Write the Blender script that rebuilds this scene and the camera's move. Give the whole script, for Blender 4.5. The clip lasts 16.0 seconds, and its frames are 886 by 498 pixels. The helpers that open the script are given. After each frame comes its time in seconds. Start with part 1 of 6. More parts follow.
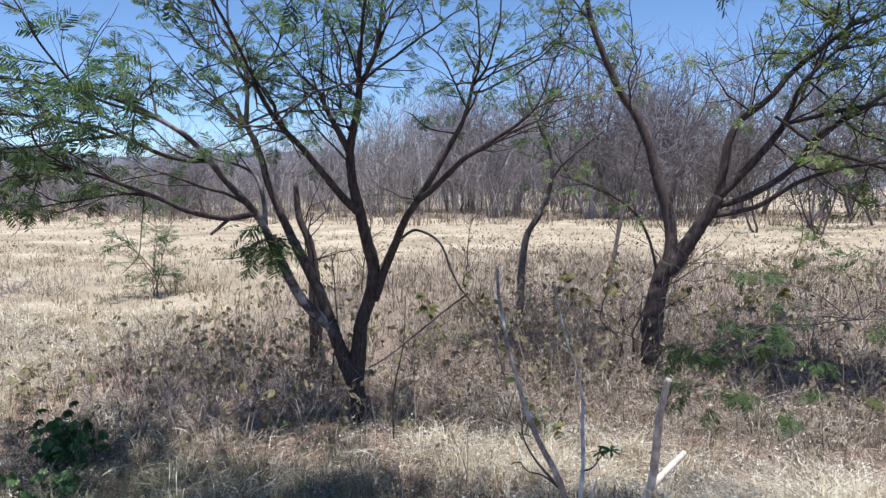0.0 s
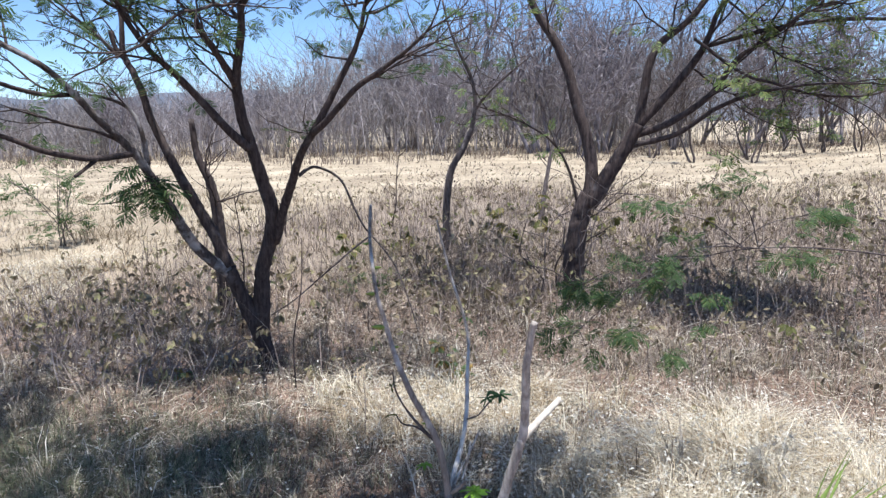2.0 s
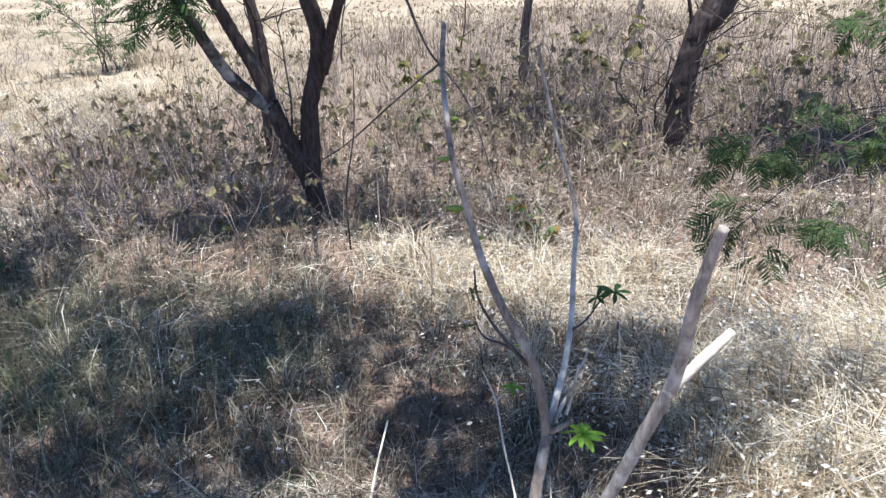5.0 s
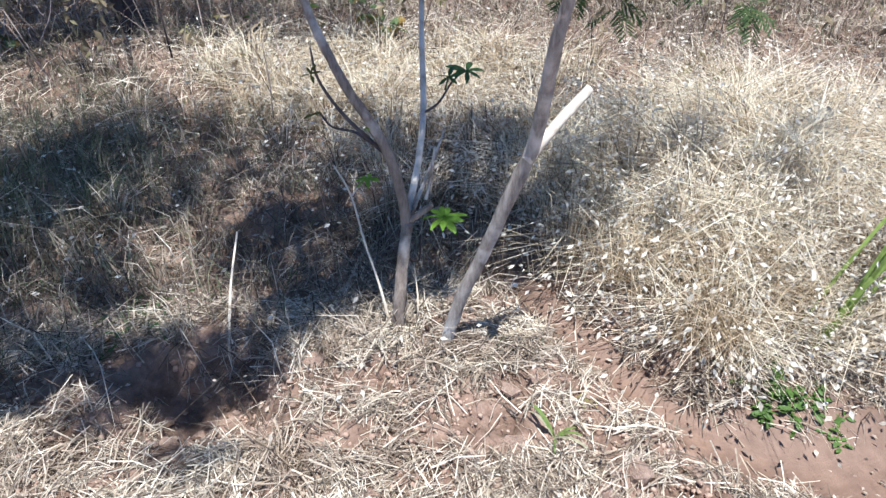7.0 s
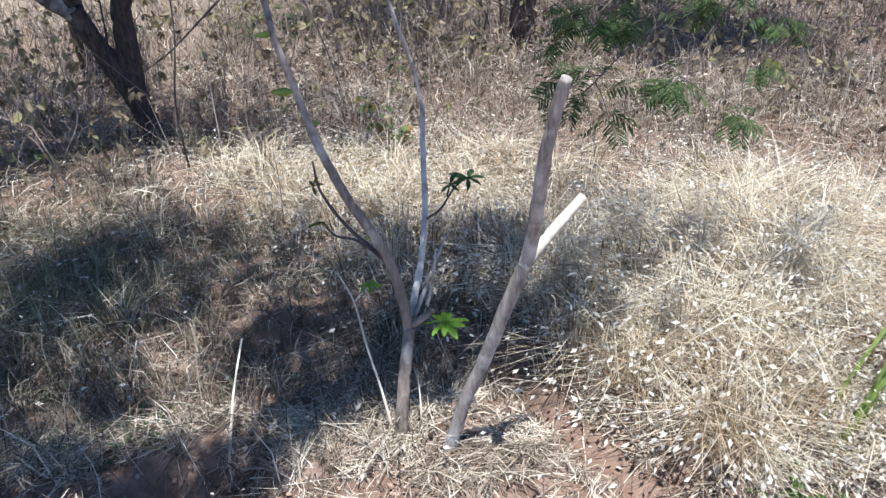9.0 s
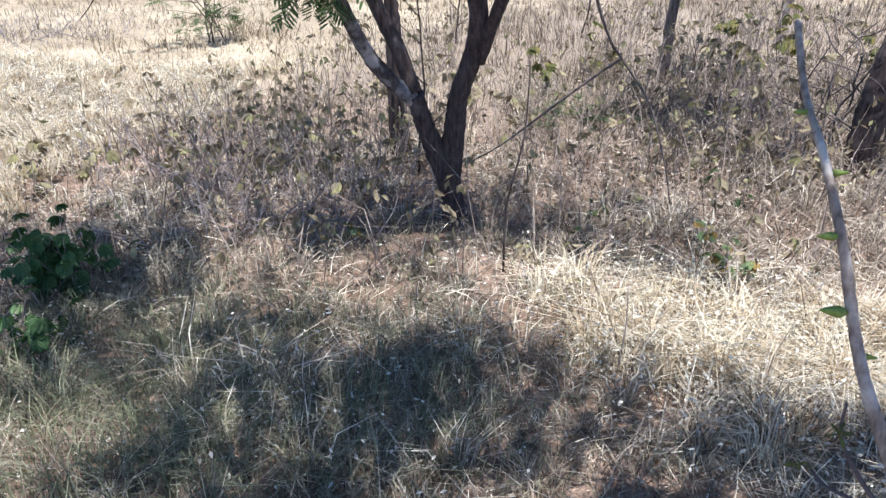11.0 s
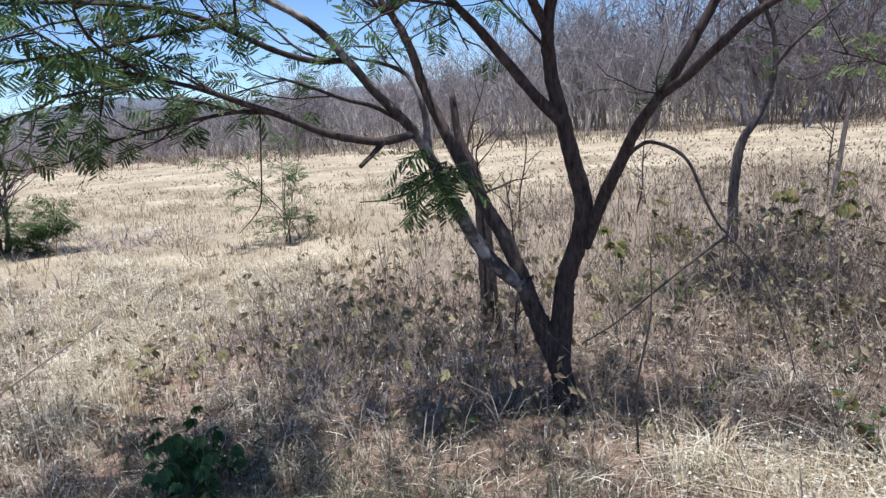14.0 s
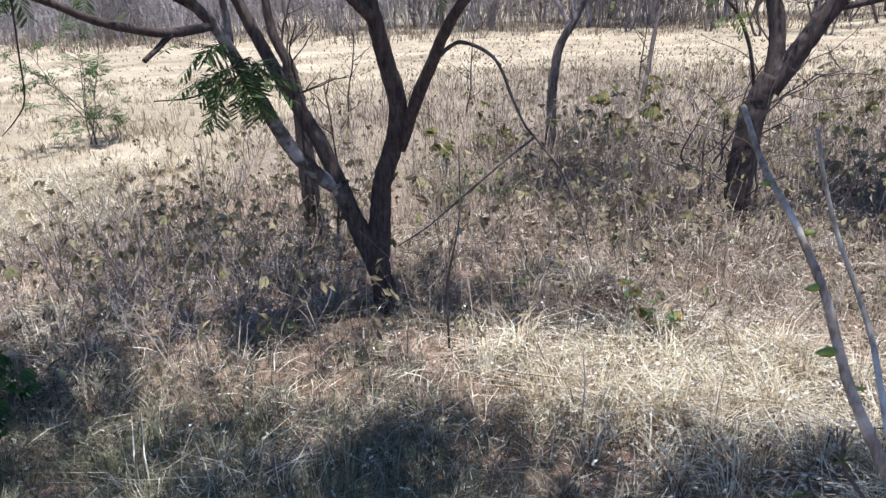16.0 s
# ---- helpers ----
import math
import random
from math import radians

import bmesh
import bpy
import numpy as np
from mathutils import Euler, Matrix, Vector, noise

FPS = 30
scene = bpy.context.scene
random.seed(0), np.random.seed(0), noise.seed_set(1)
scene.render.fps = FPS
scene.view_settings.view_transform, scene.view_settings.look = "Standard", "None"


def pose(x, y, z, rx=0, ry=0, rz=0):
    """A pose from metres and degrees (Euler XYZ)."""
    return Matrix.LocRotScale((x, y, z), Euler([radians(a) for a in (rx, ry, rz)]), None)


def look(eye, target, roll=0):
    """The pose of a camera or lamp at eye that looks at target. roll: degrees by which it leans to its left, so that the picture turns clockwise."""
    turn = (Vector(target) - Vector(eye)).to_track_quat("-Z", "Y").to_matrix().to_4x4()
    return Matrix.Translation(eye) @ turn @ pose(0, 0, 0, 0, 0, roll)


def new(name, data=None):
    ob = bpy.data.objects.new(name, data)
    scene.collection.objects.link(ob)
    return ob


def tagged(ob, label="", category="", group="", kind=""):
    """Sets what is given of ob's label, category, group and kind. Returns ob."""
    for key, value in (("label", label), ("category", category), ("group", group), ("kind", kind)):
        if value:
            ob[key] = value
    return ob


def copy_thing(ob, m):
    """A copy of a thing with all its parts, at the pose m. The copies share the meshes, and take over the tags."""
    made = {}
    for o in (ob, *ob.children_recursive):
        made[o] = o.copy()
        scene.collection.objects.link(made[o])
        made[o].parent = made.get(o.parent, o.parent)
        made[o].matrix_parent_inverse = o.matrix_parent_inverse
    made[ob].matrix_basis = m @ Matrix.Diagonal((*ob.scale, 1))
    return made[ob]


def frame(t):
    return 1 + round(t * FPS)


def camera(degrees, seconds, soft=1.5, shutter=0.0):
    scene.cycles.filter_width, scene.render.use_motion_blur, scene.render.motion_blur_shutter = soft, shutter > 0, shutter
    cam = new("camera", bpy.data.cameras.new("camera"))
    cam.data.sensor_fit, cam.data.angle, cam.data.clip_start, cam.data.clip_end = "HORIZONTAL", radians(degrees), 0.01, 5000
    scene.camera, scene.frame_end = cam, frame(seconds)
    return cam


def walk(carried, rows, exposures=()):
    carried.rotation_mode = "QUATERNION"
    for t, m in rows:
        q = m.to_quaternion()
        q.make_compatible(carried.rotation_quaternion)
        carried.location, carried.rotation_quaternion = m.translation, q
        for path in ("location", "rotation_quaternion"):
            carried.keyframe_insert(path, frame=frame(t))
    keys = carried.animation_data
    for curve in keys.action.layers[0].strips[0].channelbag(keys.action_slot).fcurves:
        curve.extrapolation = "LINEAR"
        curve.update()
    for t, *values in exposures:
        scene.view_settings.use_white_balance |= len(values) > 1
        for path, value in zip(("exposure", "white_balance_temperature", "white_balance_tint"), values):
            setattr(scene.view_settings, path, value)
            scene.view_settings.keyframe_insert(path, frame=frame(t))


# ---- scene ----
cam = camera(65.3, 16.0, soft=1.4)
PATH = [
    (0, (0.19, 0.17, 2.033), (0.121, 2.161, 1.853), 0.3),
    (0.5, (0.267, 0.19, 1.971), (0.411, 2.17, 1.733), -1.5),
    (1, (0.404, 0.275, 1.988), (0.764, 2.218, 1.68), -1.0),
    (1.5, (0.569, 0.383, 2.022), (0.857, 2.348, 1.788), 0.7),
    (2, (0.597, 0.52, 1.981), (0.668, 2.486, 1.624), -0.9),
    (2.5, (0.531, 0.788, 1.918), (0.474, 2.731, 1.448), -1.0),
    (3, (0.551, 1.075, 1.879), (0.427, 2.925, 1.13), -3.7),
    (3.2, (0.589, 1.228, 1.842), (0.364, 3.036, 1.016), -4.6),
    (5.3, (0.489, 1.546, 1.842), (0.381, 3.367, 1.022), -1.2),
    (5.5, (0.52, 1.526, 1.834), (0.382, 3.328, 0.976), -2.1),
    (6, (0.532, 1.579, 1.75), (0.515, 3.36, 0.84), -0.4),
    (6.5, (0.511, 1.634, 1.699), (0.671, 3.318, 0.632), -2.1),
    (7, (0.511, 1.646, 1.656), (0.784, 3.173, 0.393), 0.4),
    (7.5, (0.533, 1.634, 1.636), (0.813, 3.13, 0.339), 1.2),
    (8, (0.572, 1.634, 1.665), (0.831, 3.203, 0.452), -0.3),
    (8.2, (0.575, 1.634, 1.682), (0.844, 3.275, 0.571), -0.8),
    (10.5, (0.204, 1.918, 1.692), (0.162, 3.67, 0.729), -3.2),
    (11, (-0.172, 2.218, 1.804), (-0.469, 3.993, 0.932), 0.0),
    (11.5, (-0.383, 2.206, 1.87), (-0.616, 4.01, 1.037), -0.6),
    (12, (-0.574, 2.164, 1.895), (-0.824, 4.029, 1.215), 1.1),
    (12.5, (-0.637, 2.104, 1.944), (-0.998, 4.017, 1.486), -2.7),
    (13, (-0.654, 2.046, 1.963), (-1.112, 3.965, 1.637), -1.8),
    (13.5, (-0.65, 2.042, 1.964), (-1.203, 3.935, 1.63), -2.4),
    (14, (-0.667, 2.053, 1.889), (-1.079, 3.972, 1.507), -4.1),
    (14.5, (-0.627, 2.11, 1.906), (-0.822, 4.035, 1.399), -3.7),
    (15, (-0.64, 2.107, 1.863), (-0.779, 4.017, 1.284), -1.9),
    (15.5, (-0.579, 2.115, 1.876), (-0.62, 4.007, 1.229), -1.3),
    (16, (-0.491, 2.127, 1.88), (-0.465, 4.009, 1.201), -1.9),
]
EXPOSURES = [(0, 0.7, 6130, 10), (1, 0.78, 6130, 10), (5.5, 1.04, 6130, 10), (7, 0.94, 6130, 10), (8, 0.84, 6130, 10), (10.5, 1.14, 6130, 10), (12, 1.22, 6130, 10), (12.9, 0.75, 6130, 10), (14, 0.68, 6130, 10), (14.8, 0.7, 6130, 10), (16, 0.92, 6130, 10)]
walk(cam, [(t, look(eye, target, roll)) for t, eye, target, roll in PATH], EXPOSURES)
# ---- light ----
SUN_X, SUN_Y = -0.04, 0.18          # how far a shadow runs for each metre of height
elev = math.atan2(1, math.hypot(SUN_X, SUN_Y))
world = bpy.data.worlds.new("sky")
scene.world = world
world.use_nodes = True
wn = world.node_tree.nodes
sky = wn.new("ShaderNodeTexSky")
sky.sky_type = "NISHITA"
sky.sun_disc = False
sky.sun_elevation = elev
sky.sun_rotation = math.atan2(-SUN_X, -SUN_Y)
sky.altitude = 2500
sky.air_density, sky.dust_density, sky.ozone_density = 1.0, 0.0, 5.5
wn["Background"].inputs["Strength"].default_value = 0.105
world.node_tree.links.new(sky.outputs[0], wn["Background"].inputs["Color"])
sun = new("sun", bpy.data.lights.new("sun", "SUN"))
sun.data.energy, sun.data.angle, sun.data.color = 4.6, radians(0.53), (1.0, 0.96, 0.9)
sun.matrix_world = look((-SUN_X * 30, -SUN_Y * 30, 30), (0, 0, 0))

# ---- materials ----


def nodes_of(name):
    m = bpy.data.materials.new(name)
    m.use_nodes = True
    t = m.node_tree
    return m, t, t.nodes, t.links, t.nodes["Principled BSDF"]


def ramp(n, stops):
    r = n.new("ShaderNodeValToRGB")
    e = r.color_ramp.elements
    while len(e) < len(stops):
        e.new(0.5)
    for k, (p, c) in zip(e, stops):
        k.position, k.color = p, (*c, 1)
    return r


def noise_node(n, l, scale, detail=6.0, coord=None, rough=0.6):
    x = n.new("ShaderNodeTexNoise")
    x.inputs["Scale"].default_value, x.inputs["Detail"].default_value, x.inputs["Roughness"].default_value = scale, detail, rough
    if coord:
        l.new(coord, x.inputs["Vector"])
    return x


def mixed(n, l, kind, a, b, fac):
    x = n.new("ShaderNodeMix")
    x.data_type, x.blend_type = "RGBA", kind
    for s, v in ((x.inputs["A"], a), (x.inputs["B"], b), (x.inputs["Factor"], fac)):
        if isinstance(v, bpy.types.NodeSocket):
            l.new(v, s)
        elif isinstance(v, (int, float)):
            s.default_value = v
        else:
            s.default_value = (*v, 1)
    return x.outputs["Result"]


def blade_material(name, stops, patch=None, patch_scale=0.6, glow=0.35, rough=0.7):
    """Thin plant matter: colour varies from blade to blade and in broad patches; light passes through."""
    m, t, n, l, p = nodes_of(name)
    geo = n.new("ShaderNodeNewGeometry")
    col = ramp(n, stops)
    l.new(geo.outputs["Random Per Island"], col.inputs[0])
    out = col.outputs[0]
    tc = n.new("ShaderNodeTexCoord")
    if patch:
        nz = noise_node(n, l, patch_scale, 4, tc.outputs["Object"])
        pr = ramp(n, [(0.42, (0, 0, 0)), (0.62, (1, 1, 1))])
        l.new(nz.outputs[0], pr.inputs[0])
        out = mixed(n, l, "MULTIPLY", out, patch, pr.outputs[0])
    fine = noise_node(n, l, 60, 2, tc.outputs["Object"])
    fr = ramp(n, [(0.3, (0.72, 0.72, 0.72)), (0.7, (1.12, 1.12, 1.12))])
    l.new(fine.outputs[0], fr.inputs[0])
    out = mixed(n, l, "MULTIPLY", out, fr.outputs[0], 1.0)
    l.new(out, p.inputs["Base Color"])
    p.inputs["Roughness"].default_value = rough
    p.inputs["Specular IOR Level"].default_value = 0.25
    tr = n.new("ShaderNodeBsdfTranslucent")
    l.new(out, tr.inputs["Color"])
    mx = n.new("ShaderNodeMixShader")
    mx.inputs[0].default_value = glow
    l.new(p.outputs[0], mx.inputs[1])
    l.new(tr.outputs[0], mx.inputs[2])
    l.new(mx.outputs[0], n["Material Output"].inputs[0])
    return m


def bark_material(name, dark, light, lichen, ridges=38.0, amount=0.5, depth=0.006, spread=0.55):
    m, t, n, l, p = nodes_of(name)
    tc = n.new("ShaderNodeTexCoord")
    mp = n.new("ShaderNodeMapping")
    mp.inputs["Scale"].default_value = (1, 1, 0.22)
    l.new(tc.outputs["Object"], mp.inputs[0])
    a = noise_node(n, l, ridges, 8, mp.outputs[0], 0.7)
    r = ramp(n, [(0.35, dark), (0.68, light)])
    l.new(a.outputs[0], r.inputs[0])
    b = noise_node(n, l, 5.5, 5, tc.outputs["Object"])
    rb = ramp(n, [(spread, (0, 0, 0)), (spread + 0.14, (amount, amount, amount))])
    l.new(b.outputs[0], rb.inputs[0])
    l.new(mixed(n, l, "MIX", r.outputs[0], lichen, rb.outputs[0]), p.inputs["Base Color"])
    p.inputs["Roughness"].default_value = 0.9
    p.inputs["Specular IOR Level"].default_value = 0.2
    bump = n.new("ShaderNodeBump")
    bump.inputs["Strength"].default_value, bump.inputs["Distance"].default_value = 0.9, depth
    l.new(a.outputs[0], bump.inputs["Height"])
    l.new(bump.outputs[0], p.inputs["Normal"])
    return m


def soil_material(name, stops, wet=None, bump_depth=0.012, scale=9.0):
    m, t, n, l, p = nodes_of(name)
    tc = n.new("ShaderNodeTexCoord")
    a = noise_node(n, l, scale, 10, tc.outputs["Object"], 0.68)
    r = ramp(n, stops)
    l.new(a.outputs[0], r.inputs[0])
    b = noise_node(n, l, 1.1, 5, tc.outputs["Object"])
    rb = ramp(n, [(0.35, (0.78, 0.74, 0.7)), (0.65, (1.1, 1.08, 1.05))])
    l.new(b.outputs[0], rb.inputs[0])
    l.new(mixed(n, l, "MULTIPLY", r.outputs[0], rb.outputs[0], 1.0), p.inputs["Base Color"])
    p.inputs["Roughness"].default_value = 0.95 if wet is None else wet
    p.inputs["Specular IOR Level"].default_value = 0.15 if wet is None else 0.45
    f = noise_node(n, l, scale * 6, 8, tc.outputs["Object"], 0.7)
    bump = n.new("ShaderNodeBump")
    bump.inputs["Strength"].default_value, bump.inputs["Distance"].default_value = 1.0, bump_depth
    l.new(f.outputs[0], bump.inputs["Height"])
    l.new(bump.outputs[0], p.inputs["Normal"])
    return m


def ground_material():
    """Bare earth near the channel, grading into trampled straw thatch over the open field."""
    m = soil_material("dry_soil", [(0.28, (0.085, 0.056, 0.043)), (0.5, (0.25, 0.175, 0.14)), (0.75, (0.47, 0.355, 0.295))])
    n, l, p = m.node_tree.nodes, m.node_tree.links, m.node_tree.nodes["Principled BSDF"]
    old = p.inputs["Base Color"].links[0].from_socket
    tc = n.new("ShaderNodeTexCoord")
    sep = n.new("ShaderNodeSeparateXYZ")
    l.new(tc.outputs["Object"], sep.inputs[0])
    mr = n.new("ShaderNodeMapRange")
    mr.inputs["From Min"].default_value, mr.inputs["From Max"].default_value = 7.5, 10.5
    l.new(sep.outputs["Y"], mr.inputs["Value"])
    a = noise_node(n, l, 0.35, 8, tc.outputs["Object"], 0.7)
    r = ramp(n, [(0.3, (0.24, 0.195, 0.145)), (0.5, (0.39, 0.33, 0.245)), (0.7, (0.58, 0.505, 0.385))])
    l.new(a.outputs[0], r.inputs[0])
    f = noise_node(n, l, 14, 8, tc.outputs["Object"], 0.8)
    fr = ramp(n, [(0.3, (0.6, 0.57, 0.53)), (0.65, (1.1, 1.1, 1.1))])
    l.new(f.outputs[0], fr.inputs[0])
    def line(level, slope):
        q = n.new("ShaderNodeMath")
        q.operation = "MULTIPLY_ADD"
        q.inputs[1].default_value, q.inputs[2].default_value = slope, level
        l.new(sep.outputs["X"], q.inputs[0])
        return q.outputs[0]

    def joined(kind, u, v):
        q = n.new("ShaderNodeMath")
        q.operation = kind
        l.new(u, q.inputs[0])
        l.new(v, q.inputs[1])
        return q.outputs[0]

    wob = n.new("ShaderNodeMath")
    wob.operation = "MULTIPLY_ADD"
    wob.inputs[1].default_value, wob.inputs[2].default_value = 8.0, -4.0
    l.new(a.outputs[0], wob.inputs[0])
    mx = n.new("ShaderNodeMapRange")
    mx.inputs["From Min"].default_value, mx.inputs["From Max"].default_value, mx.inputs["To Max"].default_value = -1.0, 3.0, 0.8
    edge = joined("SUBTRACT", joined("MINIMUM", joined("MINIMUM", line(18.6, 0.82), line(23.6, 3.75)), line(25.0, -1.2)), sep.outputs["Y"])
    l.new(joined("ADD", edge, wob.outputs[0]), mx.inputs["Value"])
    thatch = mixed(n, l, "MULTIPLY", mixed(n, l, "MIX", r.outputs[0], (0.27, 0.22, 0.18), mx.outputs[0]), fr.outputs[0], 1.0)
    l.new(mixed(n, l, "MIX", old, thatch, mr.outputs[0]), p.inputs["Base Color"])
    return m


SOIL = ground_material()
CLOD = soil_material("soil_clod", [(0.25, (0.3, 0.21, 0.17)), (0.5, (0.5, 0.37, 0.305)), (0.8, (0.66, 0.52, 0.44))], scale=22, bump_depth=0.006)
MUD = soil_material("damp_mud", [(0.2, (0.11, 0.068, 0.05)), (0.5, (0.2, 0.132, 0.1)), (0.8, (0.29, 0.2, 0.155))], wet=0.55, bump_depth=0.004, scale=14)
BARK_DARK = bark_material("dark_bark", (0.028, 0.021, 0.02), (0.105, 0.08, 0.076), (0.16, 0.145, 0.145), amount=0.5, spread=0.57)
BARK_LICHEN = bark_material("lichened_bark", (0.03, 0.024, 0.022), (0.13, 0.105, 0.1), (0.38, 0.36, 0.365), amount=0.8, spread=0.5)
BARK_PALE = bark_material("pale_bark", (0.12, 0.095, 0.08), (0.36, 0.305, 0.265), (0.58, 0.54, 0.5), ridges=48, amount=0.8, depth=0.004, spread=0.5)
BARK_GREY = bark_material("grey_bark", (0.05, 0.04, 0.04), (0.16, 0.132, 0.125), (0.3, 0.275, 0.275), ridges=30, depth=0.004)
# far bark is lifted pale violet-grey: air haze put into its colour
BARK_FAR = bark_material("hazed_grey_bark", (0.13, 0.115, 0.126), (0.26, 0.232, 0.255), (0.38, 0.355, 0.375), ridges=8, depth=0.01)
BARK_ASH = bark_material("ash_grey_bark", (0.16, 0.135, 0.12), (0.5, 0.45, 0.4), (0.66, 0.62, 0.58), ridges=44, amount=0.8, depth=0.004, spread=0.5)
WOOD_BARE = bark_material("bleached_wood", (0.5, 0.44, 0.36), (0.68, 0.62, 0.53), (0.74, 0.7, 0.63), ridges=50, depth=0.001)
STALK = bark_material("dry_stalk", (0.15, 0.115, 0.1), (0.35, 0.29, 0.255), (0.46, 0.41, 0.37), ridges=50, depth=0.002)
LEAF_A = blade_material("feathery_green_leaf", [(0, (0.05, 0.095, 0.04)), (0.5, (0.09, 0.155, 0.064)), (0.9, (0.14, 0.21, 0.08)), (1, (0.22, 0.2, 0.08))], glow=0.6, rough=0.55)
LEAF_B = blade_material("feathery_yellow_green_leaf", [(0, (0.09, 0.14, 0.05)), (0.5, (0.16, 0.225, 0.075)), (0.85, (0.23, 0.285, 0.095)), (1, (0.33, 0.29, 0.11))], glow=0.45, rough=0.55)
LEAF_BRIGHT = blade_material("fresh_green_leaf", [(0, (0.16, 0.33, 0.04)), (1, (0.25, 0.45, 0.06))], glow=0.4, rough=0.4)
LEAF_WEED = blade_material("weed_leaf", [(0, (0.06, 0.12, 0.03)), (0.6, (0.11, 0.2, 0.05)), (1, (0.2, 0.27, 0.08))], glow=0.35, rough=0.5)
LEAF_DEEP = blade_material("deep_green_leaf", [(0, (0.035, 0.08, 0.028)), (0.6, (0.065, 0.135, 0.046)), (1, (0.12, 0.19, 0.07))], glow=0.3, rough=0.45)
LEAF_PALE = blade_material("pale_seedling_leaf", [(0, (0.13, 0.2, 0.08)), (0.8, (0.24, 0.32, 0.15)), (1, (0.42, 0.22, 0.05))], glow=0.4, rough=0.5)
POD = blade_material("green_fruit_skin", [(0, (0.17, 0.25, 0.05)), (1, (0.26, 0.34, 0.08))], glow=0.1, rough=0.45)
LEAF_DRY = blade_material("withered_leaf", [(0, (0.13, 0.1, 0.068)), (0.5, (0.28, 0.23, 0.145)), (0.8, (0.4, 0.335, 0.22)), (1, (0.3, 0.3, 0.13))], glow=0.35)
LEAF_OLIVE = blade_material("olive_leaf", [(0, (0.08, 0.085, 0.03)), (0.6, (0.14, 0.15, 0.05)), (1, (0.26, 0.22, 0.08))], glow=0.4)
LITTER = blade_material("leaf_litter", [(0, (0.1, 0.074, 0.06)), (0.5, (0.27, 0.21, 0.17)), (1, (0.56, 0.48, 0.4))], glow=0.1)
GRASS = blade_material("dry_grass_blade", [(0, (0.1, 0.078, 0.06)), (0.3, (0.32, 0.265, 0.2)), (0.6, (0.7, 0.62, 0.5)), (1, (0.94, 0.89, 0.78))], patch=(0.48, 0.43, 0.4), patch_scale=5.0, glow=0.3)
# straw lifted towards white, so the sun is in the blade colour
GRASS_PALE = blade_material("sunlit_grass_blade", [(0, (0.24, 0.19, 0.13)), (0.25, (0.62, 0.53, 0.39)), (0.5, (0.9, 0.82, 0.65)), (1, (0.97, 0.93, 0.8))], patch=(0.66, 0.59, 0.52), patch_scale=4.0, glow=0.35)
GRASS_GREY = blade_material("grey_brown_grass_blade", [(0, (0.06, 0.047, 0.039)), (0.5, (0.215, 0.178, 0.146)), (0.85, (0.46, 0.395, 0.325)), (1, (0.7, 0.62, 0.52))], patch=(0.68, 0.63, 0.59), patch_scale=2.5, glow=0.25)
GRASS_GREEN = blade_material("greenish_grass_blade", [(0, (0.09, 0.11, 0.06)), (0.5, (0.2, 0.22, 0.13)), (1, (0.44, 0.42, 0.29))], glow=0.3)
GRASS_FIELD = blade_material("straw_field_blade", [(0, (0.18, 0.148, 0.11)), (0.5, (0.42, 0.355, 0.26)), (1, (0.66, 0.58, 0.44))], patch=(0.62, 0.56, 0.5), patch_scale=0.3, glow=0.3)
GRASS_BROWN = blade_material("brown_field_blade", [(0, (0.11, 0.085, 0.07)), (0.5, (0.23, 0.185, 0.15)), (1, (0.44, 0.375, 0.3))], patch=(0.8, 0.75, 0.75), patch_scale=0.3, glow=0.3)
STRAW = blade_material("straw", [(0, (0.14, 0.11, 0.085)), (0.4, (0.45, 0.385, 0.3)), (1, (0.9, 0.83, 0.7))], patch=(0.62, 0.57, 0.55), patch_scale=4.0, glow=0.15)
SPIKELET = blade_material("pale_spikelet", [(0, (0.55, 0.5, 0.42)), (1, (0.9, 0.87, 0.8))], glow=0.35)
REED = blade_material("reed_blade", [(0, (0.12, 0.22, 0.05)), (0.6, (0.24, 0.33, 0.09)), (1, (0.5, 0.45, 0.2))], glow=0.35)
PURPLE_TWIG = bark_material("grey_violet_twig", (0.17, 0.145, 0.15), (0.38, 0.335, 0.345), (0.5, 0.46, 0.47), ridges=40, depth=0.001)


# ---- mesh helpers ----
class Soup:
    """Vertices and triangles gathered from many small arrays into one mesh."""

    def __init__(self):
        self.v, self.f, self.n = [], [], 0

    def add(self, v, f):
        v = np.asarray(v, np.float32).reshape(-1, 3)
        self.v.append(v)
        self.f.append(np.asarray(f, np.int32).reshape(-1, 3) + self.n)
        self.n += len(v)

    def mesh(self, name, smooth=False):
        v, f = np.concatenate(self.v), np.concatenate(self.f)
        me = bpy.data.meshes.new(name)
        me.vertices.add(len(v))
        me.vertices.foreach_set("co", v.ravel())
        me.loops.add(f.size)
        me.loops.foreach_set("vertex_index", f.ravel())
        me.polygons.add(len(f))
        me.polygons.foreach_set("loop_start", np.arange(len(f), dtype=np.int32) * 3)
        me.polygons.foreach_set("loop_total", np.full(len(f), 3, np.int32))
        if smooth:
            me.polygons.foreach_set("use_smooth", np.ones(len(f), bool))
        me.update()
        me.validate()
        return me


def part(name, soup, material, parent=None, label="", smooth=False):
    me = soup.mesh(name, smooth) if isinstance(soup, Soup) else soup
    if not me.materials:
        me.materials.append(material)
    ob = new(name, me)
    if parent:
        ob.parent = parent
        ob.matrix_parent_inverse = Matrix.Translation(parent.matrix_basis.translation).inverted() if parent.type == "EMPTY" else Matrix()
    if label:
        ob["label"] = label
    return ob


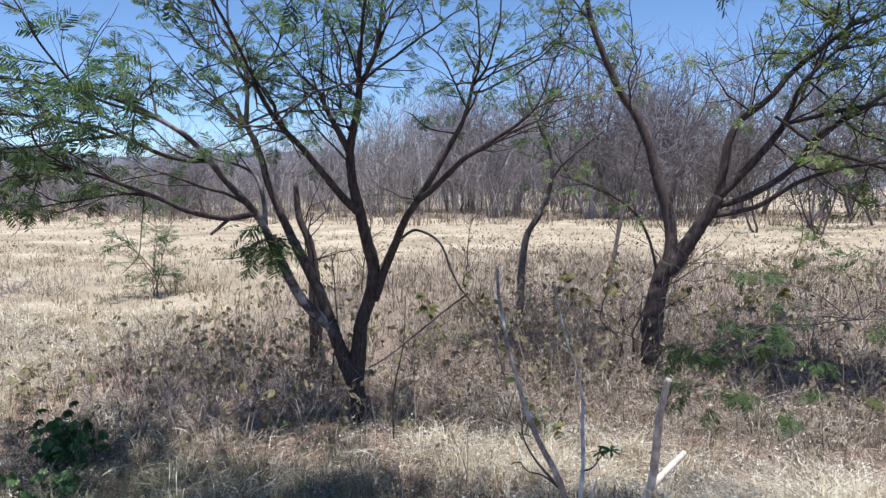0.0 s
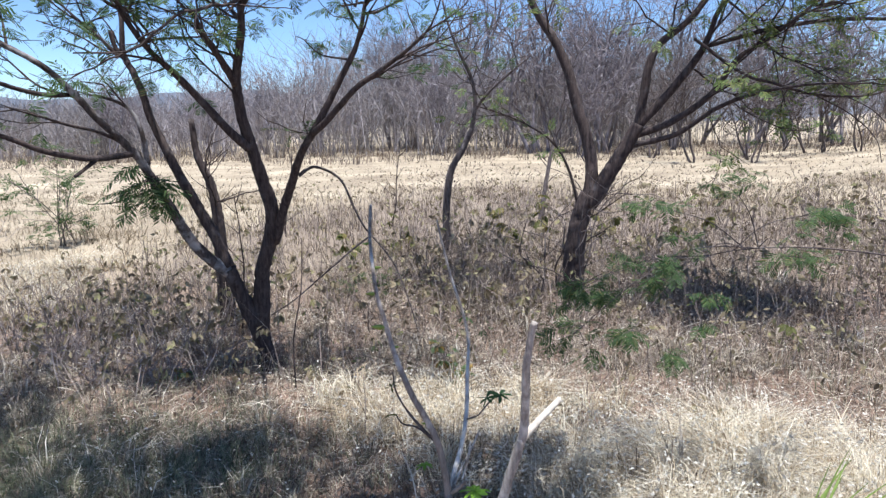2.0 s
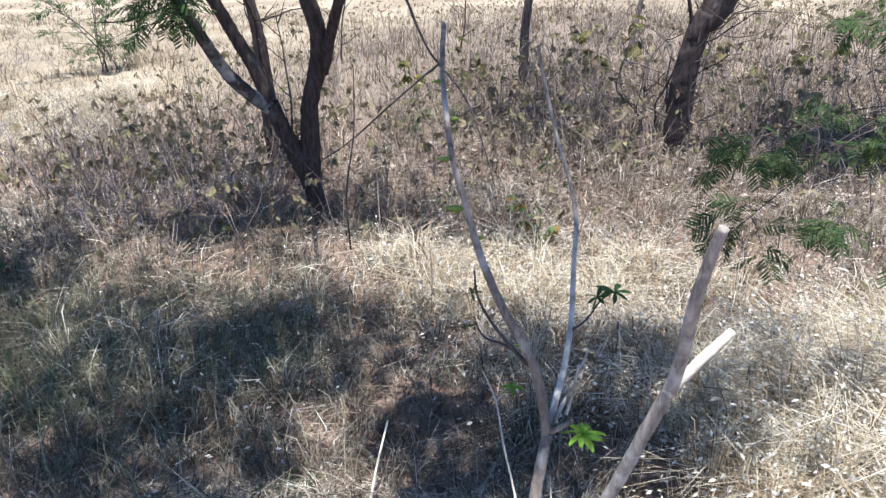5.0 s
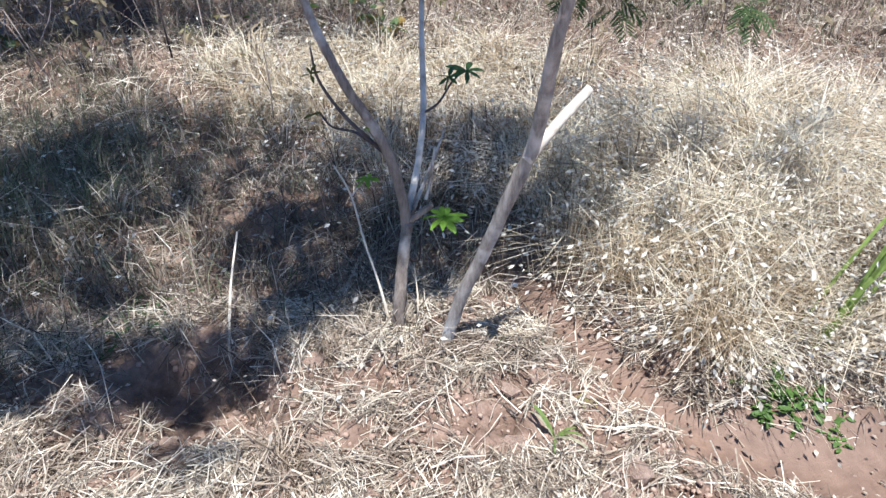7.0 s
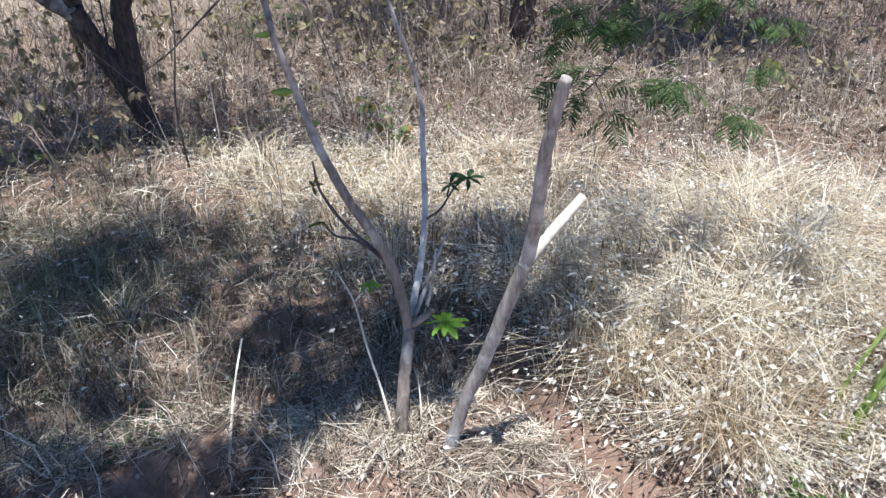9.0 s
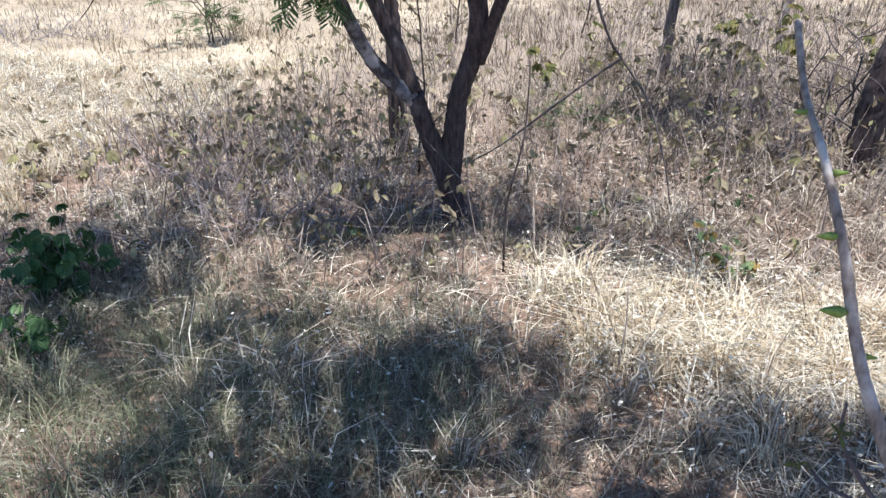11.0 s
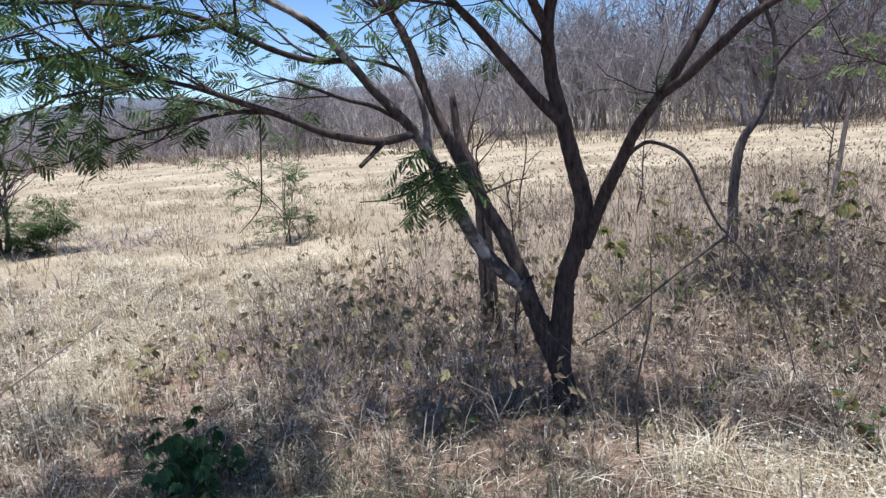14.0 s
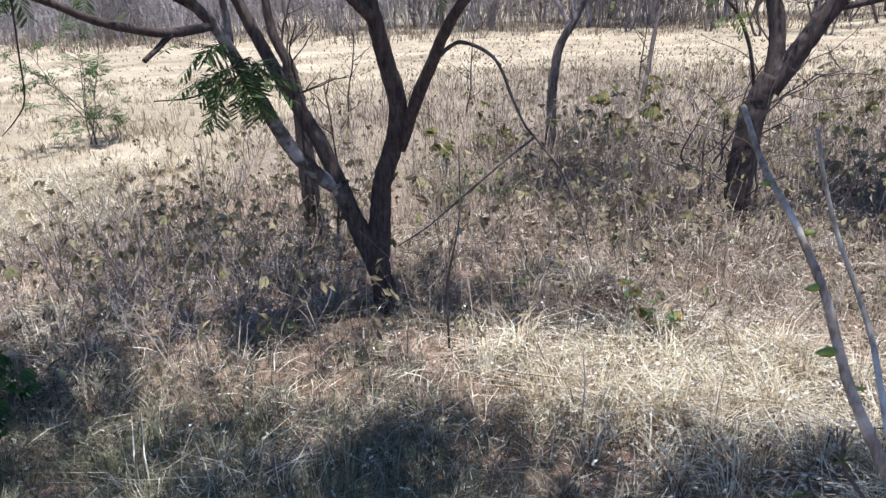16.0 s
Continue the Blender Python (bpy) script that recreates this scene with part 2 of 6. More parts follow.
def thing(name, x, y, z, label, category, group="", kind=""):
    ob = new(name)
    ob.matrix_basis = Matrix.Translation((x, y, z))
    ob.empty_display_size = 0.1
    return tagged(ob, label, category, group, kind)


def curve(pts, n):
    """n points along a smooth line through pts."""
    p = np.asarray(pts, float)
    p = np.vstack([2 * p[0] - p[1], p, 2 * p[-1] - p[-2]])
    u = np.linspace(0, len(p) - 3 - 1e-6, n)
    i = u.astype(int)
    t = (u - i)[:, None]
    a, b, c, d = p[i], p[i + 1], p[i + 2], p[i + 3]
    return 0.5 * (2 * b + (c - a) * t + (2 * a - 5 * b + 4 * c - d) * t ** 2 + (3 * b - a - 3 * c + d) * t ** 3)


def tube(soup, path, radii, sides=8, knots=0.0, seed=0):
    """A closed, tapering, slightly knobbly tube along path."""
    p = np.asarray(path, float)
    n = len(p)
    r = np.interp(np.linspace(0, 1, n), np.linspace(0, 1, len(radii)), radii)
    tan = np.gradient(p, axis=0)
    tan /= np.linalg.norm(tan, axis=1)[:, None] + 1e-9
    ref = np.array((0.31, 0.9, 0.2)) if abs(tan[0][1]) < 0.8 else np.array((1.0, 0.1, 0.1))
    u = np.cross(tan, ref)
    u /= np.linalg.norm(u, axis=1)[:, None] + 1e-9
    w = np.cross(tan, u)
    a = np.linspace(0, 2 * np.pi, sides, endpoint=False)
    ring = r[:, None] * np.ones(sides)
    if knots:
        g = np.random.default_rng(seed + n)
        ring = ring * (1 + knots * g.normal(0, 1, ring.shape))
        ring = ring * (1 + knots * 1.2 * np.sin(2 * a[None, :] + np.linspace(0, 5, n)[:, None]))
    v = p[:, None, :] + ring[..., None] * (np.cos(a)[None, :, None] * u[:, None, :] + np.sin(a)[None, :, None] * w[:, None, :])
    v = np.vstack([v.reshape(-1, 3), p[:1], p[-1:]])
    i = np.arange(n - 1)[:, None] * sides + np.arange(sides)[None, :]
    j = np.arange(n - 1)[:, None] * sides + (np.arange(sides)[None, :] + 1) % sides
    f = [np.stack([i, j, j + sides], -1).reshape(-1, 3), np.stack([i, j + sides, i + sides], -1).reshape(-1, 3)]
    k = np.arange(sides)
    k2 = (k + 1) % sides
    e = (n - 1) * sides
    f.append(np.stack([np.full(sides, n * sides), k2, k], -1))
    f.append(np.stack([np.full(sides, n * sides + 1), e + k, e + k2], -1))
    soup.add(v, np.vstack(f))


def unit(v):
    v = np.asarray(v, float)
    return v / (np.linalg.norm(v) + 1e-9)


def scatter(template_v, template_f, where, ahead, up, size):
    """Copies of a small template (x ahead, z up) with their own places, directions and sizes, as one array."""
    where, ahead, up, size = (np.asarray(a, float) for a in (where, ahead, up, size))
    x = ahead / (np.linalg.norm(ahead, axis=1)[:, None] + 1e-9)
    y = np.cross(up, x)
    y /= np.linalg.norm(y, axis=1)[:, None] + 1e-9
    z = np.cross(x, y)
    t = np.asarray(template_v, float)
    v = (t[None, :, 0, None] * x[:, None] + t[None, :, 1, None] * y[:, None] + t[None, :, 2, None] * z[:, None]) * size[:, None, None] + where[:, None]
    f = np.asarray(template_f)[None] + (np.arange(len(where)) * len(t))[:, None, None]
    return v.reshape(-1, 3), f.reshape(-1, 3)


def feather_leaf(pairs=7, fine=True):
    """A twice-pinnate leaf one unit long: a stalk with paired, blunt, slightly drooping feathers."""
    v, f = [], []

    def strip(p, q, w, side):
        k = len(v)
        p, q, side = np.array(p), np.array(q), np.array(side)
        if fine:
            a, b = p * 0.72 + q * 0.28, p * 0.2 + q * 0.8
            v.extend([p, a + w * side, b + w * 0.85 * side, q, b - w * 0.85 * side, a - w * side])
            f.extend([(k, k + 1, k + 5), (k + 1, k + 2, k + 5), (k + 2, k + 4, k + 5), (k + 2, k + 3, k + 4)])
        else:
            m = p * 0.45 + q * 0.55
            v.extend([p, m + w * 1.9 * side, q, m - w * 1.9 * side])
            f.extend([(k, k + 1, k + 2), (k, k + 2, k + 3)])

    g = np.random.default_rng(5)
    strip((0, 0, 0), (0.9, 0, -0.16), 0.012, (0, 1, 0))
    for k in range(pairs):
        t = 0.22 + 0.7 * k / (pairs - 1)
        ln = 0.5 * (1 - 0.7 * abs(t - 0.5))
        for s in (-1, 1):
            b = np.array((t, 0, -0.16 * t * t))
            e = b + np.array((0.6 * ln + g.normal(0, 0.03), s * ln * 0.8, -0.28 * ln + g.normal(0, 0.05)))
            strip(b, e, 0.031, (0.8, -s * 0.6, 0.1 + g.normal(0, 0.15)))
    return np.array(v), np.array(f)


FEATHER = feather_leaf()
FEATHER_COARSE = feather_leaf(5, False)


def broad_leaf(lobes=3, curl=0.25):
    """A lobed leaf blade, folded along its middle, one unit long."""
    v, f = [], []
    for k in range(lobes):
        a = (k - (lobes - 1) / 2) * (1.9 / max(lobes, 1))
        d, s = np.array((math.cos(a), math.sin(a), 0)), np.array((-math.sin(a), math.cos(a), 0))
        b = len(v)
        ln = 1 - 0.12 * abs(k - (lobes - 1) / 2)
        for t, w in ((0, 0.02), (0.3, 0.15), (0.62, 0.19), (0.85, 0.1), (1, 0.0)):
            c = d * t * ln + np.array((0, 0, -curl * t * t))
            v.extend([c + s * w + np.array((0, 0, 0.06 * (w > 0))), c, c - s * w + np.array((0, 0, 0.06 * (w > 0)))])
        for i in range(4):
            for j in (0, 1):
                q = b + i * 3 + j
                f.extend([(q, q + 3, q + 4), (q, q + 4, q + 1)])
    return np.array(v), np.array(f)


# ---- ground ----
def rise(x, y):
    """Height of the ground: level field, gently rising far off, with the dug hollow and the shallow channel by the saplings."""
    x, y = np.asarray(x, float), np.asarray(y, float)
    dip, up = np.clip((y - 3.3) / 2.2, 0, 1), np.clip((y - 7.0) / 5.0, 0, 1)
    z = -0.1 - 0.15 * dip * dip * (3 - 2 * dip) + 0.33 * up * up * (3 - 2 * up) + 0.0045 * np.clip(y - 12, 0, 60)
    z = z + 0.1 * np.clip(x - 0.55 * y, 0, 40) * np.clip((y - 12) / 10, 0, 1)
    z = z + 0.018 * np.sin(1.7 * x + 0.6 * y) * np.sin(1.3 * y - 0.4 * x) + 0.01 * np.sin(5.1 * x + 1.3) * np.sin(4.3 * y)
    # channel: passes left to right behind the saplings, then bends towards the viewer
    line = 3.95 - 0.6 / (1 + np.exp(np.clip(-(x - 1.05) * 7, -50, 50))) - 0.75 / (1 + np.exp(np.clip(-(x - 1.4) * 7, -50, 50)))
    near = np.exp(-((y - line) / 0.24) ** 2) * np.clip((x + 1.4) / 0.8, 0, 1) * np.clip((3.6 - x) / 0.8, 0, 1)
    z = z - 0.1 * near
    z = z - 0.2 * np.exp(-(((x - 0.0) / 0.21) ** 4 + ((y - 3.2) / 0.18) ** 4))
    z = z + 0.05 * np.exp(-(((x - 0.75) / 0.45) ** 2 + ((y - 3.2) / 0.28) ** 2))
    z = z - 0.07 * np.exp(-(((x + 0.88) / 0.3) ** 2 + ((y - 6.6) / 0.4) ** 2))
    z = z + 0.06 * np.exp(-(((x - 2.5) / 0.9) ** 2 + ((y - 3.9) / 0.5) ** 2))
    return z


def mud_shape(x, y):
    line = 3.95 - 0.6 / (1 + np.exp(np.clip(-(x - 1.05) * 7, -50, 50))) - 0.75 / (1 + np.exp(np.clip(-(x - 1.4) * 7, -50, 50)))
    w = 0.21 + 0.05 * np.sin(7 * x) + 0.03 * np.sin(23 * x + 11 * y)
    a = 1 - np.abs(y - line) / w
    return np.minimum(np.minimum(a, (x - 1.12) * 6), (3.3 - x) * 3)


def bare(x, y):
    """How bare the ground is, 0 to 1: the dug earth in front of the saplings and the mud."""
    b = 1 / (1 + np.exp(np.clip((y - 3.22 + 0.12 * np.sin(3 * x) + 0.1 * np.sin(7.7 * x)) * 9, -60, 60)))
    b = b * np.clip((2.3 - x) / 0.5, 0, 1) * np.clip((x + 1.2) / 0.6, 0, 1)
    b = np.maximum(b, np.clip(mud_shape(x, y) + 0.25, 0, 1) * 1.2)
    b = np.maximum(b, 0.9 * np.exp(-(((x - 0.9) / 0.42) ** 2 + ((y - 3.35) / 0.2) ** 2)))
    b = np.maximum(b, 0.8 * np.exp(-(((x - 0.1) / 0.3) ** 2 + ((y - 3.25) / 0.25) ** 2)))
    b = np.maximum(b, 0.9 * np.exp(-(((x + 4.4) / 0.7) ** 2 + ((y - 5.1) / 0.4) ** 2)))
    return np.clip(b, 0, 1)


def lumps(x, y, scale, seed):
    """Rounded lumps with creases between them, 0 to 1."""
    g = np.random.default_rng(seed)
    out = np.zeros_like(x)
    for k in range(5):
        a = g.uniform(0, 6.28)
        fr = scale * (0.8 + 0.5 * k)
        out = out + np.abs(np.sin(fr * (x * math.cos(a) + y * math.sin(a)) + 2.2 * np.sin(0.37 * fr * (y * math.cos(a) - x * math.sin(a)) + k) + k)) / (1 + 0.5 * k)
    return out / 2.6


def surface(x, y):
    """The ground with the lumps of the dug earth."""
    x, y = np.asarray(x, float), np.asarray(y, float)
    dry = np.clip(bare(x, y) - 1.4 * np.clip(mud_shape(x, y) + 0.3, 0, 1), 0, 1)
    return rise(x, y) + dry * (0.08 * (lumps(x, y, 13, 1) - 0.5) + 0.06 * (lumps(x, y, 34, 2) - 0.5))


def ground_sheet():
    def axis(lo, hi, step, mid_lo, mid_hi, out_lo, out_hi):
        a = list(np.arange(lo, hi, step))
        for way, edge, mid, out in ((1, hi, mid_hi, out_hi), (-1, lo, mid_lo, out_lo)):
            s, q = step, edge
            b = []
            while q * way < out * way:
                b.append(q)
                s = min(s * 1.12, 0.08) if q * way < mid * way else s * 1.13
                q += s * way
            a = a + b if way > 0 else b[::-1] + a
        return np.unique(np.round(a, 4))
    xs, ys = axis(-0.7, 2.3, 0.023, -3.5, 4.5, -1500, 1500), axis(1.9, 3.8, 0.023, 1.5, 7.5, -700, 2500)
    gx, gy = np.meshgrid(xs, ys)
    g = np.random.default_rng(3)
    z = surface(gx, gy) + g.normal(0, 0.003, gx.shape) * (np.hypot(gx - 0.5, gy - 4) < 9)
    nx, ny = len(xs), len(ys)
    i = np.arange(ny - 1)[:, None] * nx + np.arange(nx - 1)[None]
    s = Soup()
    s.add(np.stack([gx, gy, z], -1), np.vstack([np.stack([i, i + 1, i + nx + 1], -1).reshape(-1, 3), np.stack([i, i + nx + 1, i + nx], -1).reshape(-1, 3)]))
    return s


ground = part("ground", ground_sheet(), SOIL, smooth=True)
tagged(ground, "dry reddish-brown earth with clods under a dead grass cover", "ground", kind="structure")


def patch_sheet(fn, x0, x1, y0, y1, step, lift):
    """A thin skin that follows the ground where fn(x, y) is positive."""
    xs, ys = np.arange(x0, x1, step), np.arange(y0, y1, step)
    gx, gy = np.meshgrid(xs, ys)
    keep = fn(gx, gy) > 0
    z = rise(gx, gy) + lift * np.clip(fn(gx, gy) * 6, -1, 1)
    nx = len(xs)
    i = (np.arange(len(ys) - 1)[:, None] * nx + np.arange(nx - 1)[None])
    ok = (keep[:-1, :-1] | keep[1:, 1:] | keep[:-1, 1:] | keep[1:, :-1]).ravel()
    i = i.ravel()[ok]
    s = Soup()
    s.add(np.stack([gx, gy, z], -1), np.vstack([np.stack([i, i + 1, i + nx + 1], -1), np.stack([i, i + nx + 1, i + nx], -1)]))
    return s


mud = part("mud_channel", patch_sheet(mud_shape, 0.9, 3.6, 2.2, 4.2, 0.02, 0.02), MUD, smooth=True)
tagged(mud, "damp red-brown mud in a shallow channel between dry grass", "mud", kind="structure")


# ---- grass ----
def blades(x, y, height, width, lean, bend, seed, z=None, aim=None):
    """Curved, tapering blades of three triangles each."""
    g = np.random.default_rng(seed)
    n = len(x)
    a = g.uniform(0, 2 * np.pi, n) if aim is None else aim
    d = np.stack([np.cos(a), np.sin(a), np.zeros(n)], -1)
    tw = a + np.pi / 2 + g.normal(0, 0.7, n)
    s = np.stack([np.cos(tw), np.sin(tw), np.zeros(n)], -1) * (width / 2)[:, None]
    root = np.stack([x, y, (rise(x, y) if z is None else z) - 0.01], -1)
    upv = np.array((0, 0, 1.0))
    mid = root + d * (lean * height * 0.45)[:, None] + upv * (height * 0.55)[:, None]
    tip = root + d * ((lean + bend) * height)[:, None] + upv * (height * (1 - 0.45 * bend))[:, None]
    v = np.stack([root - s, root + s, mid + s * 0.8, mid - s * 0.8, tip], 1)
    f = np.array([(0, 1, 2), (0, 2, 3), (3, 2, 4)])[None] + (np.arange(n) * 5)[:, None, None]
    return v.reshape(-1, 3), f.reshape(-1, 3), tip, d


def value_noise(x, y, scale, seed):
    g = np.random.default_rng(seed)
    ph, out = g.uniform(0, 6.28, (6, 2)), 0
    for k in range(6):
        a = g.uniform(0, np.pi)
        fr = scale * (1 + 0.6 * k)
        out = out + np.sin(fr * (x * math.cos(a) + y * math.sin(a)) + ph[k, 0]) / (1 + 0.4 * k)
    return out / 3.2


def strewn(n, y0, y1, seed, power=1.0, side=0.3):
    """Random places between y0 and y1 in a wedge that opens away from the walk, denser towards y0 with a higher power."""
    g = np.random.default_rng(seed)
    lo, hi = (-side - 1.28 * (y0 - 1.9), -side - 1.28 * (y1 - 1.9)), (0.7 + side + 0.97 * y0, 0.7 + side + 0.97 * y1)
    w0, w1 = hi[0] - lo[0], hi[1] - lo[1]
    u = g.uniform(0, 1, n) ** power
    t = (np.sqrt(w0 ** 2 + u * (w1 ** 2 - w0 ** 2)) - w0) / (w1 - w0) if power == 1 else u
    y = y0 + (y1 - y0) * t
    a, b = lo[0] + (lo[1] - lo[0]) * t, hi[0] + (hi[1] - hi[0]) * t
    return a + (b - a) * g.uniform(0, 1, n), y, g


def green_zone(x, y):
    return np.exp(-(((x + 1.9) / 1.3) ** 2 + ((y - 4.5) / 0.9) ** 2))


# where sun falls on the grass; picks the paler, brighter blades
def sunlit_zone(x, y):
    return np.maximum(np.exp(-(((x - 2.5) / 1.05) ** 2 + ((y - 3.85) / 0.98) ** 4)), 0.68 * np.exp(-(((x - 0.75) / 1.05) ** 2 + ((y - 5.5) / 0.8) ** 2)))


def brown_zone(x, y):
    """The litter-brown strip of dead stems under and beside the trees."""
    def soft(v):
        return 1 / (1 + np.exp(np.clip(-v, -50, 50)))
    a = soft((x - 0.2 + 0.5 * np.sin(y)) * 3.0) * soft((y - 7.0 + 0.3 * np.sin(2.1 * x)) * 4) * soft((11.8 + 0.15 * np.clip(x - 2, 0, 9) + 0.5 * np.sin(1.3 * x) - y) * 1.6)
    return np.maximum(a, np.maximum(0.25 * np.exp(-(((x + 2.0) / 1.1) ** 2 + ((y - 6.9) / 0.8) ** 2)), 0.7 * np.exp(-(((x - 5.5) / 2.0) ** 2 + ((y - 7.5) / 1.2) ** 2))))


def open_field(x, y):
    """Metres by which a place lies inside the bright open field, beyond the stalky grass round the trees."""
    return y - np.minimum(np.minimum(18.6 + 0.82 * x, 23.6 + 3.75 * x), 25.0 - 1.2 * x)


def tufted(n, y0, y1, seed, tuft, spread, power=1.0):
    """Places gathered in tufts; also each one's direction away from its tuft's middle."""
    cx, cy, g = strewn(n // tuft, y0, y1, seed, power)
    ox, oy = g.normal(0, spread, (2, len(cx) * tuft))
    return np.repeat(cx, tuft) + ox, np.repeat(cy, tuft) + oy, np.arctan2(oy, ox), np.repeat(g.uniform(0, 1, len(cx)), tuft), g


def lay(name, material, label, category, v, f):
    s = Soup()
    s.add(v, f)
    return tagged(part(name, s, material), label, category, kind="stuff")


def meadow():
    # pale tall bents in tufts
    x, y, aim, kind, g = tufted(200000, 2.5, 10.0, 11, 46, 0.05, 1.25)
    keep = g.uniform(0, 1, len(x)) > bare(x, y) * 1.1
    keep &= (kind * 97.3) % 1 < 0.42 - 0.1 * sunlit_zone(x, y) + 0.5 * value_noise(x, y, 2.1, 5) + 0.4 * (x < -2.6) - 0.22 * brown_zone(x, y)
    x, y, aim, kind = x[keep], y[keep], aim[keep], kind[keep]
    n = len(x)
    gap = np.clip(0.55 + 1.6 * value_noise(x, y, 4.2, 7), 0.35, 1.25)
    h = g.uniform(0.09, 0.36, n) * gap * (1 - 0.92 * np.exp(-(((x + 0.88) / 0.3) ** 2 + ((y - 6.6) / 0.4) ** 2))) * (0.4 + 0.95 * kind) * (0.75 + 0.75 * sunlit_zone(x, y)) * np.clip(0.35 + 1.1 * (y - 2.8), 0.4, 1)
    v, f, tip, d = blades(x, y, h, g.uniform(0.005, 0.013, n) * np.clip(0.42 + 0.14 * (y - 2.5), 0.42, 1), g.uniform(0.05, 0.7, n), g.uniform(0.25, 1.15, n), 12, aim=aim + g.normal(0, 0.5, n))
    lay("tall_dry_grass", GRASS, "pale straw-coloured dry grass in dense tufts", "grass", v, f)
    # the brightest tufts: pale straw, sunlight put into its colour, by the channel and between the trees
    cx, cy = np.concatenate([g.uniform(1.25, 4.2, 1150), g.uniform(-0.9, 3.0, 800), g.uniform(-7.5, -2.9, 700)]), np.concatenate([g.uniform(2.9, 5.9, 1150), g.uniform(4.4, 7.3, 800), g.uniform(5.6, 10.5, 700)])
    sunny = np.where(cx < -2.9, np.clip(0.5 + 0.35 * open_field(cx, cy), 0, 0.9), 1.15 * sunlit_zone(cx, cy) - 0.1) * np.clip(0.75 + 1.4 * value_noise(cx, cy, 3.4, 8), 0.15, 1)
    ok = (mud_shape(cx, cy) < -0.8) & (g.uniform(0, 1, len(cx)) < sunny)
    cx, cy = cx[ok], cy[ok]
    ox, oy = g.normal(0, 0.045, (2, len(cx) * 90))
    bx, by = np.repeat(cx, 90) + ox, np.repeat(cy, 90) + oy
    m = len(bx)
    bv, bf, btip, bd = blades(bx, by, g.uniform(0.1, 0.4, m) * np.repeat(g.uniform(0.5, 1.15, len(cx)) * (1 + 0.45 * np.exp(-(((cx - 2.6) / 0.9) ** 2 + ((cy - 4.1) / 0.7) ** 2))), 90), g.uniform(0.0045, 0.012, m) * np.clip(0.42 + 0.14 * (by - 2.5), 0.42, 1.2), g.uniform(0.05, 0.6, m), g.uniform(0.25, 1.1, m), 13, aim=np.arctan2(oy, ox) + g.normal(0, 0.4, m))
    lay("sunlit_grass", GRASS_PALE, "pale straw grass tufts coloured bright for full sun", "grass", bv, bf)
    # spikelets at the tips of some bents
    pick = (g.uniform(0, 1, n) < 0.34 + 0.2 * sunlit_zone(x, y)) & (h > 0.13)
    tv, tf = np.array([(0, 0, 0), (0.45, 0.24, 0.06), (1, 0, 0), (0.45, -0.24, 0.06), (0.45, 0, -0.2)]), np.array([(0, 1, 2), (0, 2, 3), (0, 2, 4)])
    more = g.uniform(0, 1, m) < 0.6
    tip, d = np.concatenate([tip[pick], btip[more]]), np.concatenate([d[pick], bd[more]])
    k = len(tip)
    ahead = d + np.array((0, 0, -0.25)) + g.normal(0, 0.4, (k, 3))
    v, f = scatter(tv, tf, tip, ahead, g.normal(0, 1, (k, 3)) + (0, 0, 1.5), g.uniform(0.012, 0.034, k))
    lay("grass_spikelets", SPIKELET, "small whitish seed spikelets on dry grass", "grass", v, f)
    # grey-brown undergrowth, dark-toned as painted shade in the gaps, thinned where sun falls
    x, y, g = strewn(62000, 2.5, 12.0, 21, 1.3)
    keep = g.uniform(0, 1, len(x)) > bare(x, y) * 1.25
    keep &= (y < 9) | (x > 0.4) | (g.uniform(0, 1, len(x)) < 0.25)
    keep &= g.uniform(0, 1, len(x)) > np.maximum(sunlit_zone(x, y), 0.8 * (open_field(x, y) > -3.0) * (x < -2.6))
    keep &= g.uniform(0, 1, len(x)) > 1.1 * np.exp(-(((x + 0.88) / 0.26) ** 2 + ((y - 6.62) / 0.36) ** 2))
    x, y = np.concatenate([x[keep], g.uniform(-6, 6, 9000), g.uniform(-0.8, 5.5, 15000)]), np.concatenate([y[keep], 2.0 - 7 * g.uniform(0, 1, 9000), g.uniform(6.3, 11, 15000)])
    n = len(x)
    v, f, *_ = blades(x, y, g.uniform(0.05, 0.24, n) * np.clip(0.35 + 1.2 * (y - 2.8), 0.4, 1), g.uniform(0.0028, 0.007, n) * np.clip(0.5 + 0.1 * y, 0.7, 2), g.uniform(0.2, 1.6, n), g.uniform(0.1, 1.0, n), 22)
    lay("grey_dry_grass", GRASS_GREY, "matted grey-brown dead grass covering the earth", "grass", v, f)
    # greener grass in the shade
    x, y, aim, kind, g = tufted(70000, 3.0, 6.8, 31, 22, 0.06)
    keep = g.uniform(0, 1, len(x)) < green_zone(x, y) * 1.1 + 0.04
    keep &= g.uniform(0, 1, len(x)) > bare(x, y) * 1.3
    x, y, aim = x[keep], y[keep], aim[keep]
    n = len(x)
    v, f, *_ = blades(x, y, g.uniform(0.1, 0.3, n), g.uniform(0.0025, 0.006, n), g.uniform(0.1, 0.7, n), g.uniform(0.2, 0.9, n), 32, aim=aim)
    lay("shade_grass", GRASS_GREEN, "thin greenish-grey grass growing in shade", "grass", v, f)
    # bowed straw stems, lying on the earth and caught in the grass
    x, y, g = strewn(44000, 1.8, 8.4, 41, 1.7)
    clump = value_noise(x, y, 4.5, 9)
    keep = (g.uniform(0, 1, len(x)) > np.clip(mud_shape(x, y) + 0.15, 0, 1) * 1.1) & (g.uniform(0, 1, len(x)) < np.where(y > 3.4, 0.28, 0.4) + 0.8 * clump - 0.8 * sunlit_zone(x, y) - 0.5 * brown_zone(x, y))
